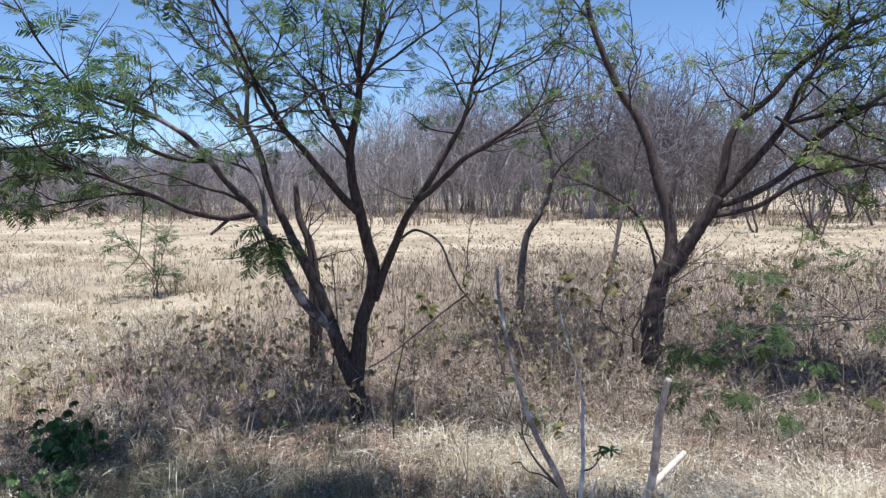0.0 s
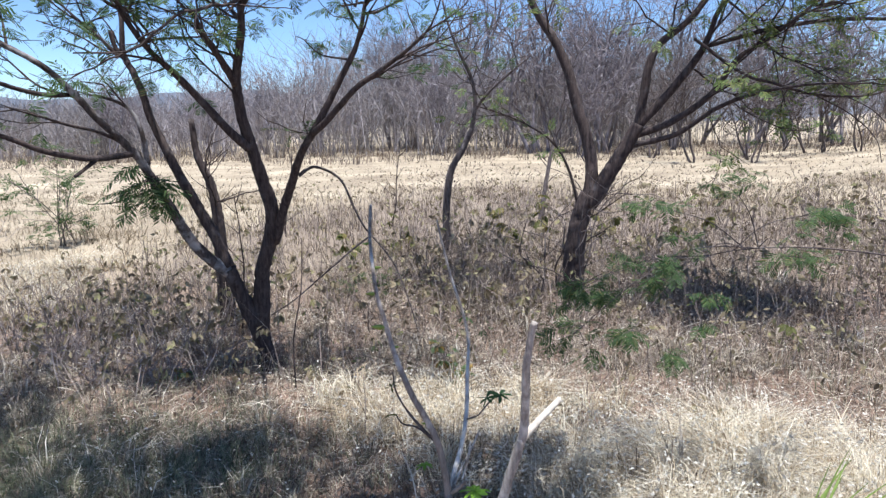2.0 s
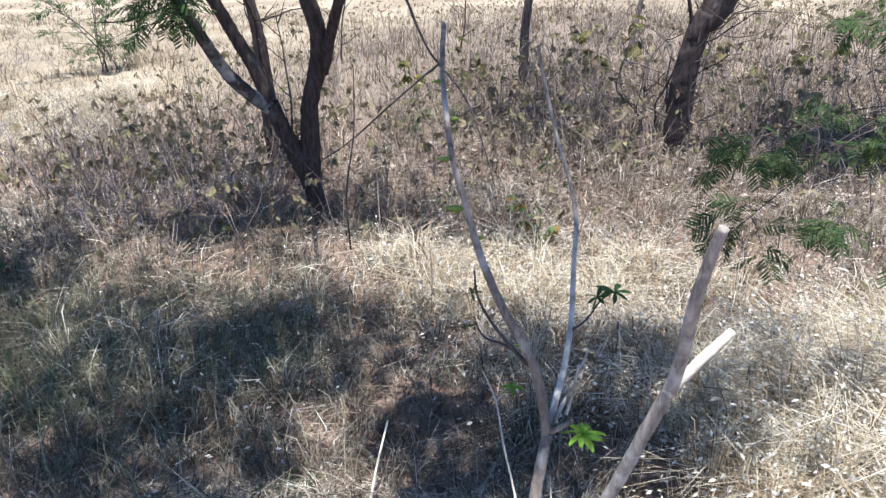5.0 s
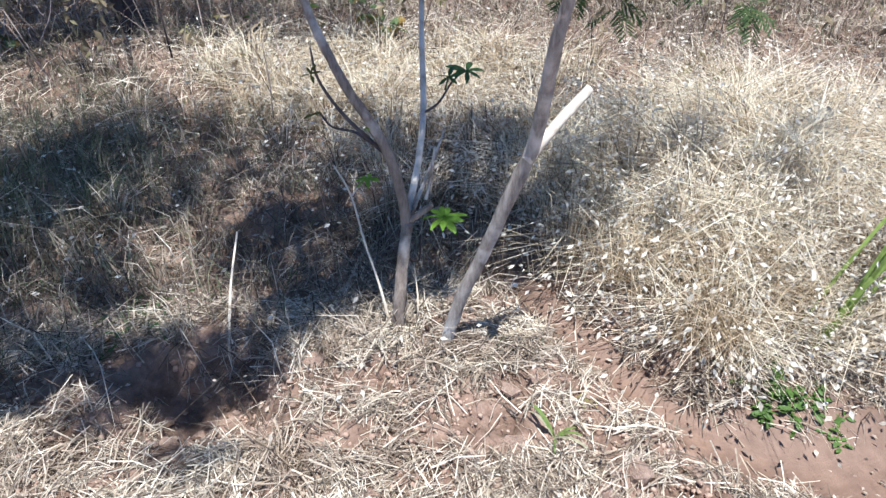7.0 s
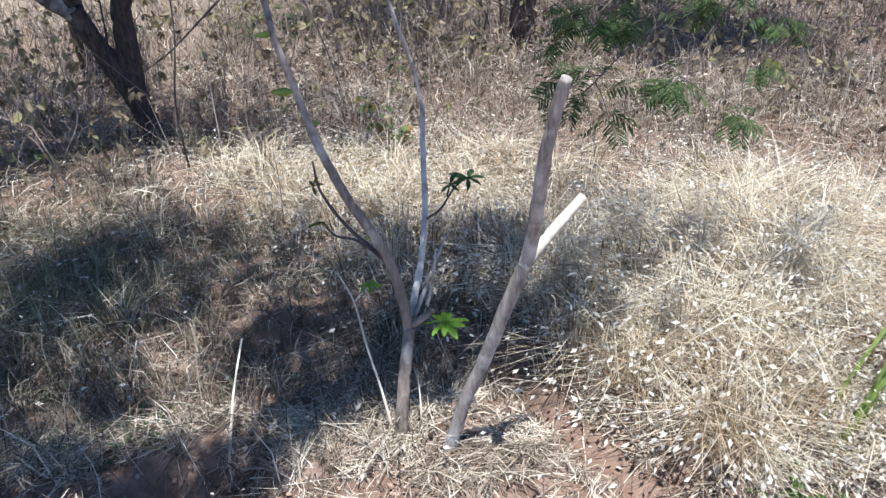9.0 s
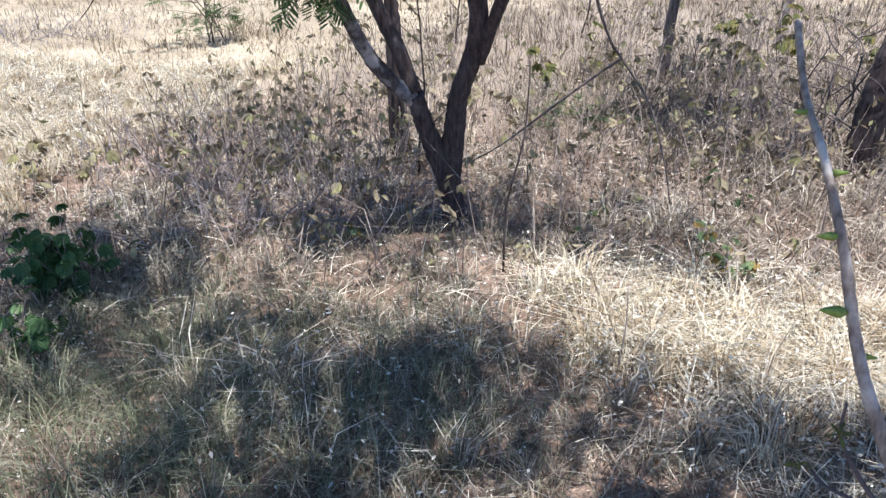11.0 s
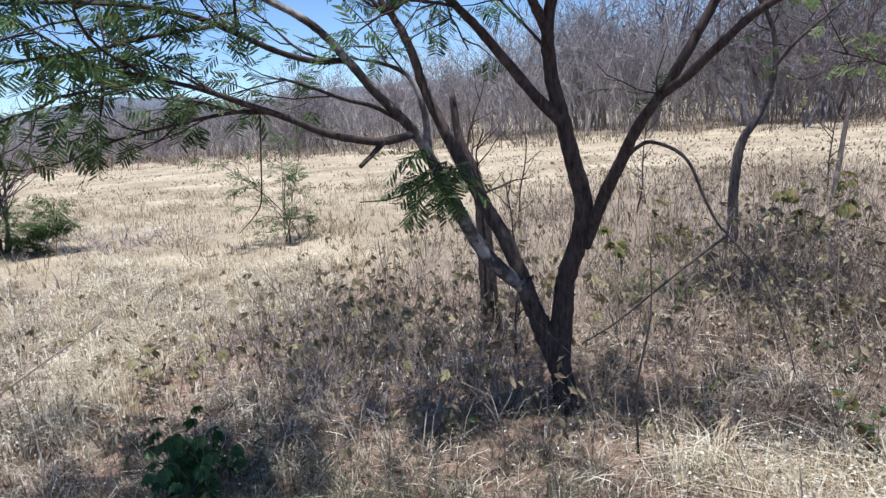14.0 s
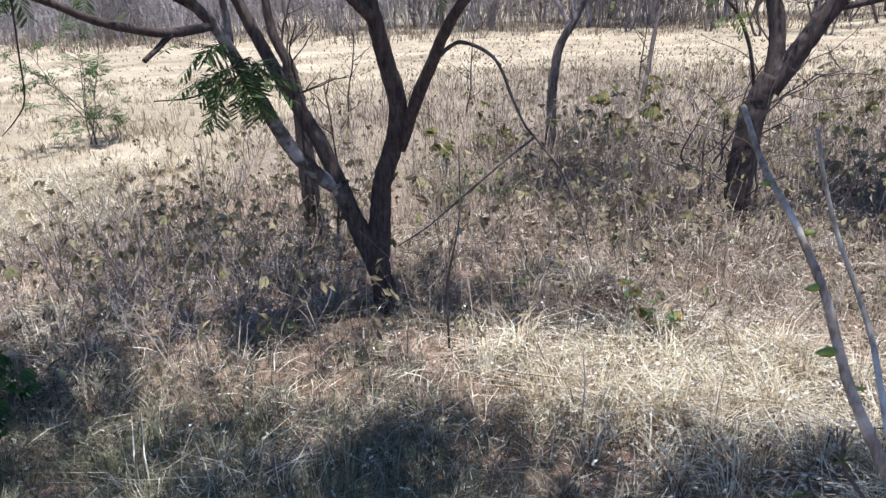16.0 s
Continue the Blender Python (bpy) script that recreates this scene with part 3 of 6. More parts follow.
    x, y = x[keep], y[keep]
    n = len(x)
    loose = np.clip((y - 3.2) / 0.6, 0, 1)
    a = 3.6 * value_noise(x, y, 2.6, 15) + g.normal(0, 0.8, n)
    ahead = np.stack([np.cos(a), np.sin(a), g.normal(0.03, 0.1, n) + loose * g.normal(0.1, 0.4, n)], -1)
    u = np.linspace(-0.5, 0.5, 3)
    tv = np.array([(t, 0.3 * (0.25 - t * t) + e * (0.0075 - 0.006 * t), 0.16 * (0.25 - t * t)) for t in u for e in (-1, 1)])
    tf = np.array([t for k in range(2) for t in ((2 * k, 2 * k + 1, 2 * k + 3), (2 * k, 2 * k + 3, 2 * k + 2))])
    v, f = scatter(tv, tf, np.stack([x, y, surface(x, y) + g.uniform(0.0, 0.02, n) + loose * g.uniform(0, 0.1, n)], -1), ahead, g.normal(0, 0.6, (n, 3)) + (0, 0, 0.8), 0.035 + 0.14 * g.uniform(0, 1, n) ** 1.8)
    near = Soup()
    near.add(v, f)
    n = 120000
    x, y = g.uniform(-1.3, 2.3, n), 1.9 + 1.7 * g.uniform(0, 1, n)
    clump = value_noise(x, y, 9.0, 19) + 0.5 * value_noise(x, y, 23.0, 20)
    keep = (g.uniform(0, 1, n) < 0.6 + 1.6 * clump - 1.2 * sunlit_zone(x, y) - 1.2 * np.exp(-(((x - 0.02) / 0.25) ** 2 + ((y - 3.2) / 0.2) ** 2))) & (g.uniform(0, 1, n) > np.clip(mud_shape(x, y) + 0.3, 0, 1) * 1.15)
    x, y = x[keep], y[keep]
    n = len(x)
    a = 3.0 * value_noise(x, y, 5.0, 16) + g.normal(0, 0.9, n)
    ahead = np.stack([np.cos(a), np.sin(a), g.normal(0.08, 0.22, n)], -1)
    tv = tv + np.array([(0, e * 0.005, 0) for t in u for e in (-1, 1)])
    v, f = scatter(tv, tf, np.stack([x, y, surface(x, y) + g.uniform(0.002, 0.035, n)], -1), ahead, g.normal(0, 0.6, (n, 3)) + (0, 0, 0.8), 0.025 + 0.14 * g.uniform(0, 1, n) ** 1.8)
    near.add(v, f)
    n = 26000
    x, y = g.uniform(-3.6, 4.6, n), g.uniform(4.9, 8.6, n)
    keep = g.uniform(0, 1, n) < 0.45 + 0.9 * value_noise(x, y, 3.0, 25)
    x, y = x[keep], y[keep]
    n = len(x)
    a = 3.6 * value_noise(x, y, 2.6, 15) + g.normal(0, 0.9, n)
    ahead = np.stack([np.cos(a), np.sin(a), g.normal(0.12, 0.35, n)], -1)
    v, f = scatter(tv, tf, np.stack([x, y, rise(x, y) + g.uniform(0.01, 0.12, n)], -1), ahead, g.normal(0, 0.6, (n, 3)) + (0, 0, 0.8), 0.06 + 0.16 * g.uniform(0, 1, n) ** 1.6)
    near.add(v, f)
    v, f = np.concatenate(near.v), np.concatenate(near.f)
    lay("fallen_straw", STRAW, "loose bowed straw stems strewn over the earth", "straw", v, f)
    # leaf litter
    x, y, g = strewn(11000, 2.0, 9.0, 51, 1.4)
    n = len(x)
    a = g.uniform(0, 6.28, n)
    ahead = np.stack([np.cos(a), np.sin(a), g.normal(0, 0.3, n)], -1)
    tv, tf = np.array([(0, 0, 0), (0.5, 0.3, 0.12), (1, 0, 0.02), (0.5, -0.3, 0.12), (0.5, 0, 0)]), np.array([(0, 4, 1), (4, 2, 1), (0, 3, 4), (4, 3, 2)])
    v, f = scatter(tv, tf, np.stack([x, y, rise(x, y) + g.uniform(0.006, 0.03, n)], -1), ahead, g.normal(0, 0.3, (n, 3)) + (0, 0, 1), g.uniform(0.01, 0.032, n))
    lay("leaf_litter", LITTER, "crisp brown fallen leaves scattered among grass", "leaf litter", v, f)
    # upright dry stalks with small curled leaves near their tops
    x, y, g = strewn(30000, 5.6, 25.0, 71, 1.35)
    dens = np.clip(0.12 * (y < 8.6) + (0.16 + 0.45 * np.clip(value_noise(x, y, 0.9, 31) + 0.1, 0, 1)) * (y > 7.4) * (open_field(x, y) < 0) + 0.3 * brown_zone(x, y), 0, 1)
    keep = g.uniform(0, 1, len(x)) < dens
    x, y = x[keep], y[keep]
    n = len(x)
    v, f, tip, d = blades(x, y, 0.2 + 0.7 * g.uniform(0, 1, n) ** 1.6, g.uniform(0.006, 0.011, n) * np.clip(y / 9, 0.8, 1.7), g.uniform(0, 0.8, n), g.uniform(0.0, 0.5, n), 72)
    lay("dry_stalks", STALK, "thin brown dead stalks standing in the grass", "stalks", v, f)
    k = np.repeat(np.arange(n)[g.uniform(0, 1, n) < 0.4], 4)
    tv, tf = np.array([(0, 0, 0), (0.5, 0.24, 0.06), (1, 0, -0.1), (0.5, -0.24, 0.06)]), np.array([(0, 1, 2), (0, 2, 3)])
    v, f = scatter(tv, tf, tip[k] + g.normal(0, 0.015, (len(k), 3)), g.normal(0, 0.55, (len(k), 3)) + (0, 0, -0.6), g.normal(0, 1, (len(k), 3)), g.uniform(0.04, 0.09, len(k)))
    lay("stalk_leaves", LEAF_DRY, "small curled brown leaves on dead stalks", "withered leaves", v, f)
    # coarse brown litter under the trees
    x, y, g = strewn(42000, 5.5, 12.5, 75)
    keep = g.uniform(0, 1, len(x)) < brown_zone(x, y)
    x, y = x[keep], y[keep]
    n = len(x)
    a = g.uniform(0, 6.28, n)
    ahead = np.stack([np.cos(a), np.sin(a), g.normal(0.1, 0.4, n)], -1)
    tv, tf = np.array([(0, 0, 0), (0.5, 0.22, 0.12), (1, 0, 0.02), (0.5, -0.22, 0.12), (0.5, 0, 0)]), np.array([(0, 4, 1), (4, 2, 1), (0, 3, 4), (4, 3, 2)])
    v, f = scatter(tv, tf, np.stack([x, y, rise(x, y) + g.uniform(0.005, 0.12, n)], -1), ahead, g.normal(0, 0.5, (n, 3)) + (0, 0, 1), g.uniform(0.03, 0.08, n))
    lay("brown_leaf_litter", LITTER, "brown dead leaves and scraps under the trees", "leaf litter", v, f)


def field():
    pale, brown = Soup(), Soup()
    x, y, aim, kind, g = tufted(52000, 8.8, 20, 61, 12, 0.09)
    right = g.uniform(0, 1, len(x)) < np.clip(brown_zone(x, y) + 0.75 * (open_field(x, y) < 0) * (0.6 + 0.8 * value_noise(x, y, 0.8, 33)) + 0.3 * (x > -0.5), 0.0, 0.9)
    for soup, k, tall, seed in ((pale, ~right, 1.0, 62), (brown, right, 1.35, 65)):
        n = k.sum()
        v, f, *_ = blades(x[k], y[k], g.uniform(0.06, 0.3, n) * (0.35 + 1.0 * kind[k] ** 2 + 0.5 * np.clip(value_noise(x[k], y[k], 0.9, 35), 0, 1)) * tall, g.uniform(0.006, 0.014, n), g.uniform(0, 1.0, n), g.uniform(0.1, 1.0, n), seed, aim=aim[k])
        soup.add(v, f)
    x, y, aim, kind, g = tufted(30000, 20, 60, 63, 10, 0.4, 1.3)
    right = g.uniform(0, 1, len(x)) < 0.08 + 0.55 * (open_field(x, y) < 0) + 0.32 * (x > 0.08 * (y - 20))
    for soup, k, tall, seed in ((pale, ~right, 1.0, 64), (brown, right, 1.6, 66)):
        n = k.sum()
        v, f, *_ = blades(x[k], y[k], g.uniform(0.03, 0.11, n) * (0.4 + 0.9 * kind[k]) * tall, g.uniform(0.02, 0.06, n), g.uniform(0, 1.8, n), g.uniform(0.1, 1.0, n), seed, aim=aim[k])
        soup.add(v, f)
    x, y, aim, kind, g = tufted(30000, 8.0, 28, 69, 13, 0.07)
    keep = (kind * 53.7) % 1 < 0.3 + 0.8 * value_noise(x, y, 0.55, 36) - 0.6 * (open_field(x, y) > 0)
    x, y, aim, kind = x[keep], y[keep], aim[keep], kind[keep]
    n = len(x)
    v, f, *_ = blades(x, y, g.uniform(0.15, 0.42, n) * (0.6 + 0.7 * kind), g.uniform(0.006, 0.013, n), g.uniform(0, 0.5, n), g.uniform(0.05, 0.6, n), 70, aim=aim)
    half = len(v) // 10 * 5
    cut = half // 5 * 3
    pale.add(v[:half], f[:cut])
    brown.add(v[half:], f[cut:] - half)
    x, y, aim, kind, g = tufted(16000, 33, 52, 67, 16, 0.3)
    n = len(x)
    v, f, *_ = blades(x, y, g.uniform(0.2, 0.7, n) * (0.4 + 0.9 * kind), g.uniform(0.02, 0.045, n), g.uniform(0, 0.8, n), g.uniform(0.1, 0.8, n), 68, aim=aim)
    brown.add(v, f)
    tagged(part("field_grass", pale, GRASS_FIELD), "bleached straw-yellow grass across the open field", "grass", kind="stuff")
    tagged(part("brown_field_grass", brown, GRASS_BROWN), "taller brownish dead grass among the shrubs", "grass", kind="stuff")


meadow()
field()


# ---- trees ----
def limb(tree, pts, r0, r1, name="limb", material=None, label="", n=None, sides=10):
    p = curve(pts, n or 6 * len(pts))
    s = Soup()
    tube(s, p, (r0, (r0 + r1) / 2, r1), sides, 0.05, len(pts))
    part(name, s, material or BARK_DARK, tree, label, smooth=True)
    return p


def twig(wood, leaves, g, p, d, length, r, level, leafy=1.0, lift=0.1, leaf_gap=0.055, fork=0.55, spread=0.85, sides=5, wander=0.16):
    """A wandering twig with side twigs; its outer part carries leaves."""
    step = 0.07 if level < 2 else 0.1
    n = max(3, int(length / step))
    pts, dirs = [np.array(p, float)], [unit(d)]
    for k in range(n):
        q = dirs[-1] + g.normal(0, wander, 3) + np.array((0, 0, lift * (0.5 if level else 0.2)))
        dirs.append(unit(q))
        pts.append(pts[-1] + dirs[-1] * length / n)
    pts = np.array(pts)
    tube(wood, pts, (r, r * 0.35), sides if level > 1 else 4)
    if level > 0:
        k = 0.2 * n
        while k < n:
            i = int(k)
            sd = unit(np.cross(dirs[i], g.normal(0, 1, 3)))
            sd[2] *= 0.55
            twig(wood, leaves, g, pts[i], dirs[i] * 0.6 + sd * spread, length * g.uniform(min(0.3, 0.6 * fork), fork) * (1.1 - 0.4 * k / n), r * 0.5, level - 1, leafy, lift, leaf_gap, fork, spread, sides, wander)
            k += g.uniform(0.6, 1.3) * (0.22 / step)
    if leaves is not None and level < 2:
        m = int(length * (0.85 if level == 0 else 0.45) / leaf_gap * leafy + g.uniform())
        for _ in range(m):
            t = g.uniform(0.25 if level == 0 else 0.55, 1) * (n - 1e-3)
            i = int(t)
            c = pts[i] + (pts[i + 1] - pts[i]) * (t - i)
            for _ in range(g.integers(1, 4)):
                leaves.append((c, unit(dirs[i] * (0.6, 0.6, 0.3) + g.normal(0, 0.6, 3) * (1, 1, 0.45) + (0, 0, -0.16))))
    return pts


def leaf_cloud(leaves, g, lo, hi, leaf=None):
    s = Soup()
    w = np.array([a for a, _ in leaves])
    d = np.array([b for _, b in leaves])
    v, f = scatter(*(leaf or FEATHER), w, d, np.tile((0, 0, 1.0), (len(w), 1)) + g.normal(0, 0.35, (len(w), 3)), g.uniform(lo, hi, len(w)))
    s.add(v, f)
    return s


def crown_on(tree, seeds, g, material, leafy, lo=0.1, hi=0.17, wood_material=None, lift=0.1, levels=2, label="feathery green leaves", leaf=None):
    """Twigs and leaves that start at seeds: place, direction, length, thickness."""
    wood, leaves = Soup(), []
    for p, d, ln, r in seeds:
        twig(wood, leaves, g, p, d, ln, r, levels, leafy, lift)
    tagged(part("twig_work", wood, wood_material or BARK_DARK, tree, smooth=True), kind="stuff")
    if leaves:
        tagged(part("crown", leaf_cloud(leaves, g, lo, hi, leaf), material, tree, label), kind="stuff")
    return len(leaves)


def tree_forked():
    g = np.random.default_rng(101)
    t = thing("acacia_tree", -0.86, 6.87, float(rise(-0.86, 6.87)), "dark-barked multi-stemmed acacia with feathery green crown", "tree")
    limb(t, [(-0.84, 6.88, -0.42), (-0.87, 6.87, -0.14), (-0.89, 6.87, 0), (-0.9, 6.87, 0.1)], 0.088, 0.08, "trunk", label="short charred-looking dark trunk")
    limb(t, [(-0.9, 6.86, 0.02), (-1.01, 6.81, 0.35), (-1.08, 6.77, 0.56), (-1.12, 6.72, 0.72)], 0.074, 0.064)
    l1 = limb(t, [(-1.12, 6.72, 0.68), (-1.28, 6.65, 0.84), (-1.4, 6.58, 1.02), (-1.51, 6.52, 1.27), (-1.59, 6.45, 1.48), (-1.65, 6.38, 1.65), (-1.71, 6.31, 1.79), (-1.82, 6.24, 1.94), (-1.91, 6.17, 2.06), (-2.03, 6.1, 2.24), (-2.14, 6.04, 2.39), (-2.26, 5.97, 2.5), (-2.47, 5.9, 2.63)], 0.05, 0.02, material=BARK_LICHEN, label="pale lichen-streaked outer stem")
    l3 = limb(t, [(-1.66, 6.45, 1.63), (-1.66, 6.41, 1.9), (-1.72, 6.38, 2.11), (-1.83, 6.34, 2.2), (-1.98, 6.3, 2.25)], 0.024, 0.01, material=BARK_LICHEN, sides=7)
    l2 = limb(t, [(-1.12, 6.72, 0.73), (-1.23, 6.75, 1.01), (-1.37, 6.78, 1.27), (-1.52, 6.8, 1.56), (-1.63, 6.83, 1.8), (-1.75, 6.86, 2.06), (-1.81, 6.89, 2.27), (-1.89, 6.92, 2.47), (-1.97, 6.94, 2.63), (-1.97, 6.97, 2.91), (-1.99, 7, 3.18)], 0.052, 0.02)
    limb(t, [(-1.97, 6.95, 2.6), (-2.03, 6.94, 2.68), (-2.06, 6.93, 2.82)], 0.024, 0.02, "broken_stub", label="snapped dark branch stub", sides=7)
    l4 = limb(t, [(-2.01, 6.95, 2.6), (-2.14, 6.9, 2.76), (-2.29, 6.85, 2.91), (-2.47, 6.8, 3.1)], 0.018, 0.009, sides=7)
    limb(t, [(-1.96, 6.95, 2.64), (-1.69, 6.86, 2.73), (-1.44, 6.78, 2.74), (-1.13, 6.69, 2.74), (-0.88, 6.6, 2.75)], 0.012, 0.006, "bare_twig", sides=6)
    limb(t, [(-0.9, 6.86, 0.03), (-0.86, 6.81, 0.48), (-0.82, 6.77, 0.74), (-0.71, 6.72, 1.03)], 0.076, 0.068)
    m = limb(t, [(-0.72, 6.72, 0.99), (-0.69, 6.66, 1.25), (-0.75, 6.6, 1.53), (-0.8, 6.54, 1.78), (-0.86, 6.48, 2.07), (-0.87, 6.43, 2.34), (-0.83, 6.37, 2.53), (-0.78, 6.31, 2.71), (-0.75, 6.25, 2.97)], 0.064, 0.028)
    m2 = limb(t, [(-0.87, 6.42, 2.32), (-0.94, 6.31, 2.49), (-1.01, 6.21, 2.64), (-1.07, 6.1, 2.81)], 0.034, 0.016)
    ml = limb(t, [(-0.82, 6.5, 1.8), (-0.95, 6.4, 1.95), (-1.13, 6.3, 2.19), (-1.28, 6.2, 2.39), (-1.4, 6.1, 2.53), (-1.48, 6, 2.67), (-1.57, 5.9, 2.87)], 0.036, 0.018)
    r = limb(t, [(-0.69, 6.72, 0.95), (-0.57, 6.59, 1.28), (-0.46, 6.46, 1.52), (-0.36, 6.32, 1.74), (-0.22, 6.19, 1.94)], 0.042, 0.031)
    ra = limb(t, [(-0.23, 6.19, 1.92), (-0.09, 6.17, 2.16), (0.04, 6.15, 2.39), (0.13, 6.14, 2.55), (0.19, 6.12, 2.72), (0.23, 6.1, 2.9)], 0.03, 0.015)
    rb = limb(t, [(-0.23, 6.19, 1.92), (-0.13, 6.09, 1.99), (0.02, 5.99, 2.13), (0.16, 5.89, 2.26), (0.31, 5.8, 2.35), (0.44, 5.7, 2.43), (0.54, 5.6, 2.49), (0.66, 5.5, 2.58)], 0.028, 0.011)
    b_low = limb(t, [(-1.72, 6.42, 1.78), (-1.73, 6.05, 1.77), (-1.76, 5.65, 1.77), (-1.93, 5.4, 1.83), (-2.07, 5.25, 1.92), (-2.26, 5.15, 2.01), (-2.4, 5.05, 2.08), (-2.6, 4.95, 2.15)], 0.026, 0.009)
    limb(t, [(-1.74, 5.7, 1.76), (-1.78, 5.6, 1.7), (-1.82, 5.52, 1.65)], 0.016, 0.012, "broken_stub", sides=7)
    b_mid = limb(t, [(-1.8, 6.38, 1.86), (-1.89, 6.1, 1.96), (-2, 5.9, 2.01), (-2.09, 5.7, 2.07), (-2.2, 5.5, 2.13)], 0.016, 0.006, sides=7)
    limb(t, [(-1.65, 6.5, 1.48), (-1.74, 6.4, 1.43), (-1.9, 6.3, 1.38), (-2.07, 6.2, 1.38)], 0.008, 0.004, "bare_twig", sides=5)
    limb(t, [(-2.19, 5.2, 1.97), (-2.24, 5.25, 1.73), (-2.29, 5.3, 1.52), (-2.36, 5.32, 1.43), (-2.46, 5.35, 1.35)], 0.005, 0.002, "bare_twig", sides=5)
    limb(t, [(-0.41, 6.5, 1.56), (-0.34, 6.53, 1.61), (-0.27, 6.53, 1.63), (-0.14, 6.54, 1.58), (-0.04, 6.55, 1.48), (0.04, 6.55, 1.28), (0.12, 6.55, 1.11), (0.19, 6.55, 1.02), (0.38, 6.55, 0.76), (0.51, 6.5, 0.41), (0.58, 6.5, 0.14)], 0.014, 0.004, "dead_branch", BARK_GREY, "arching dead grey branch hanging to the ground", sides=7)
    limb(t, [(0.19, 6.55, 1.03), (0.03, 6.55, 0.91), (-0.2, 6.55, 0.72), (-0.51, 6.55, 0.46), (-0.73, 6.55, 0.32)], 0.009, 0.005, "dead_branch", BARK_GREY, sides=6)
    u1 = limb(t, [(-2.05, 6.2, 2.25), (-2.18, 5.95, 2.24), (-2.3, 5.7, 2.29), (-2.41, 5.5, 2.37), (-2.55, 5.35, 2.45), (-2.7, 5.2, 2.49), (-2.94, 5.1, 2.52), (-3.3, 5, 2.54), (-4.1, 4.95, 2.56)], 0.02, 0.007, sides=7)
    u4 = limb(t, [(-2.46, 5.92, 2.63), (-2.61, 5.8, 2.7), (-2.79, 5.7, 2.76), (-3.01, 5.5, 2.8), (-3.6, 5.4, 2.86), (-4.4, 5.3, 2.88)], 0.018, 0.007, sides=6)
    u2 = limb(t, [(-2.47, 5.38, 2.4), (-2.68, 5.2, 2.36), (-2.93, 5.05, 2.3), (-3.23, 4.95, 2.27), (-3.45, 4.9, 2.26), (-3.9, 4.85, 2.2)], 0.011, 0.006, sides=6)
    u3 = limb(t, [(-2.19, 5.2, 1.97), (-2.38, 5.15, 1.96), (-2.6, 5.05, 1.92), (-2.83, 4.95, 1.87), (-3.05, 4.9, 1.79)], 0.01, 0.004, sides=6)
    # f1 and f2 are added above the view to carry shade-casting sprays
    f1 = limb(t, [(-0.76, 6.27, 2.94), (-0.5, 5.2, 3.5), (0.15, 4.1, 3.7), (0.45, 3.3, 3.85), (0.55, 2.5, 3.9)], 0.014, 0.008, sides=7)
    f2 = limb(t, [(-1.56, 5.95, 2.86), (-1.45, 4.7, 3.2), (-1.55, 3.8, 3.55), (-1.65, 3.0, 3.75), (-1.75, 2.2, 3.85)], 0.013, 0.008, sides=7)
    n1 = limb(t, [(-2.58, 4.96, 2.14), (-2.66, 4.75, 2.26), (-2.6, 4.55, 2.36), (-2.45, 4.38, 2.4), (-2.25, 4.25, 2.42)], 0.009, 0.005, sides=6)
    n2 = limb(t, [(-2.94, 5.1, 2.52), (-3.05, 4.85, 2.55), (-3.0, 4.6, 2.6), (-2.8, 4.4, 2.62)], 0.008, 0.004, sides=6)
    n3 = limb(t, [(-2.41, 5.5, 2.37), (-2.2, 5.1, 2.5), (-2.0, 4.8, 2.62), (-1.8, 4.6, 2.7)], 0.009, 0.005, sides=6)
    seeds, low = [], []

    def along(p, a, b, count, d, ln, rr, jit=0.5):
        for k in range(count):
            i = int(len(p) * (a + (b - a) * (k + g.uniform(0, 0.9)) / count))
            i = min(i, len(p) - 1)
            (low if any(p is q for q in (u1, u2, u3, u4, b_low, b_mid, n1, n2, n3)) else seeds).append((p[i], unit(np.array(d) + g.normal(0, jit, 3) * (1, 1, 0.4)), ln * g.uniform(0.7, 1.2), rr))
    along(l1, 0.55, 1.0, 2, (-1, 0.1, 0.4), 1.1, 0.012)
    along(l1, 0.95, 1.0, 2, (-1, 0.4, 0.4), 1.3, 0.016, 0.4)
    along(l3, 0.5, 1.0, 3, (-0.6, -0.2, 0.3), 0.6, 0.007)
    along(l4, 0.3, 1.0, 4, (-0.6, 0.2, 0.3), 0.9, 0.009)
    along(m2, 0.3, 1.0, 5, (-0.3, 0.0, 0.5), 1.0, 0.01)
    along(b_mid, 0.5, 1.0, 3, (-0.8, -0.3, 0.05), 0.6, 0.006, 0.5)
    along(l2, 0.6, 1.0, 3, (-0.6, 0.6, 0.4), 1.1, 0.012)
    along(l2, 0.9, 1.0, 4, (-0.3, 1.0, 0.5), 1.5, 0.014, 0.6)
    along(l2, 0.93, 1.0, 2, (-0.4, 0.3, 0.4), 1.4, 0.016, 0.6)
    along(l1, 0.3, 0.4, 4, (0.1, -0.8, -0.2), 0.4, 0.006, 0.4)
    along(r, 0.9, 1.0, 2, (-0.3, -0.5, 0.35), 0.45, 0.006, 0.3)
    tuft = []
    for k in range(9):
        tuft.append(((-1.52, 6.1 + 0.03 * k, 1.60), unit(np.array((-0.2, -0.4, -0.4)) + g.normal(0, 0.4, 3)), g.uniform(0.18, 0.34), 0.004))
    along(m, 0.55, 1.0, 7, (0.0, 0.1, 0.5), 1.1, 0.011, 0.8)
    along(m, 0.93, 1.0, 4, (0.1, -0.1, 0.35), 1.4, 0.016, 0.7)
    along(m, 0.9, 1.0, 4, (0.0, 1.0, 0.5), 1.6, 0.014, 0.6)
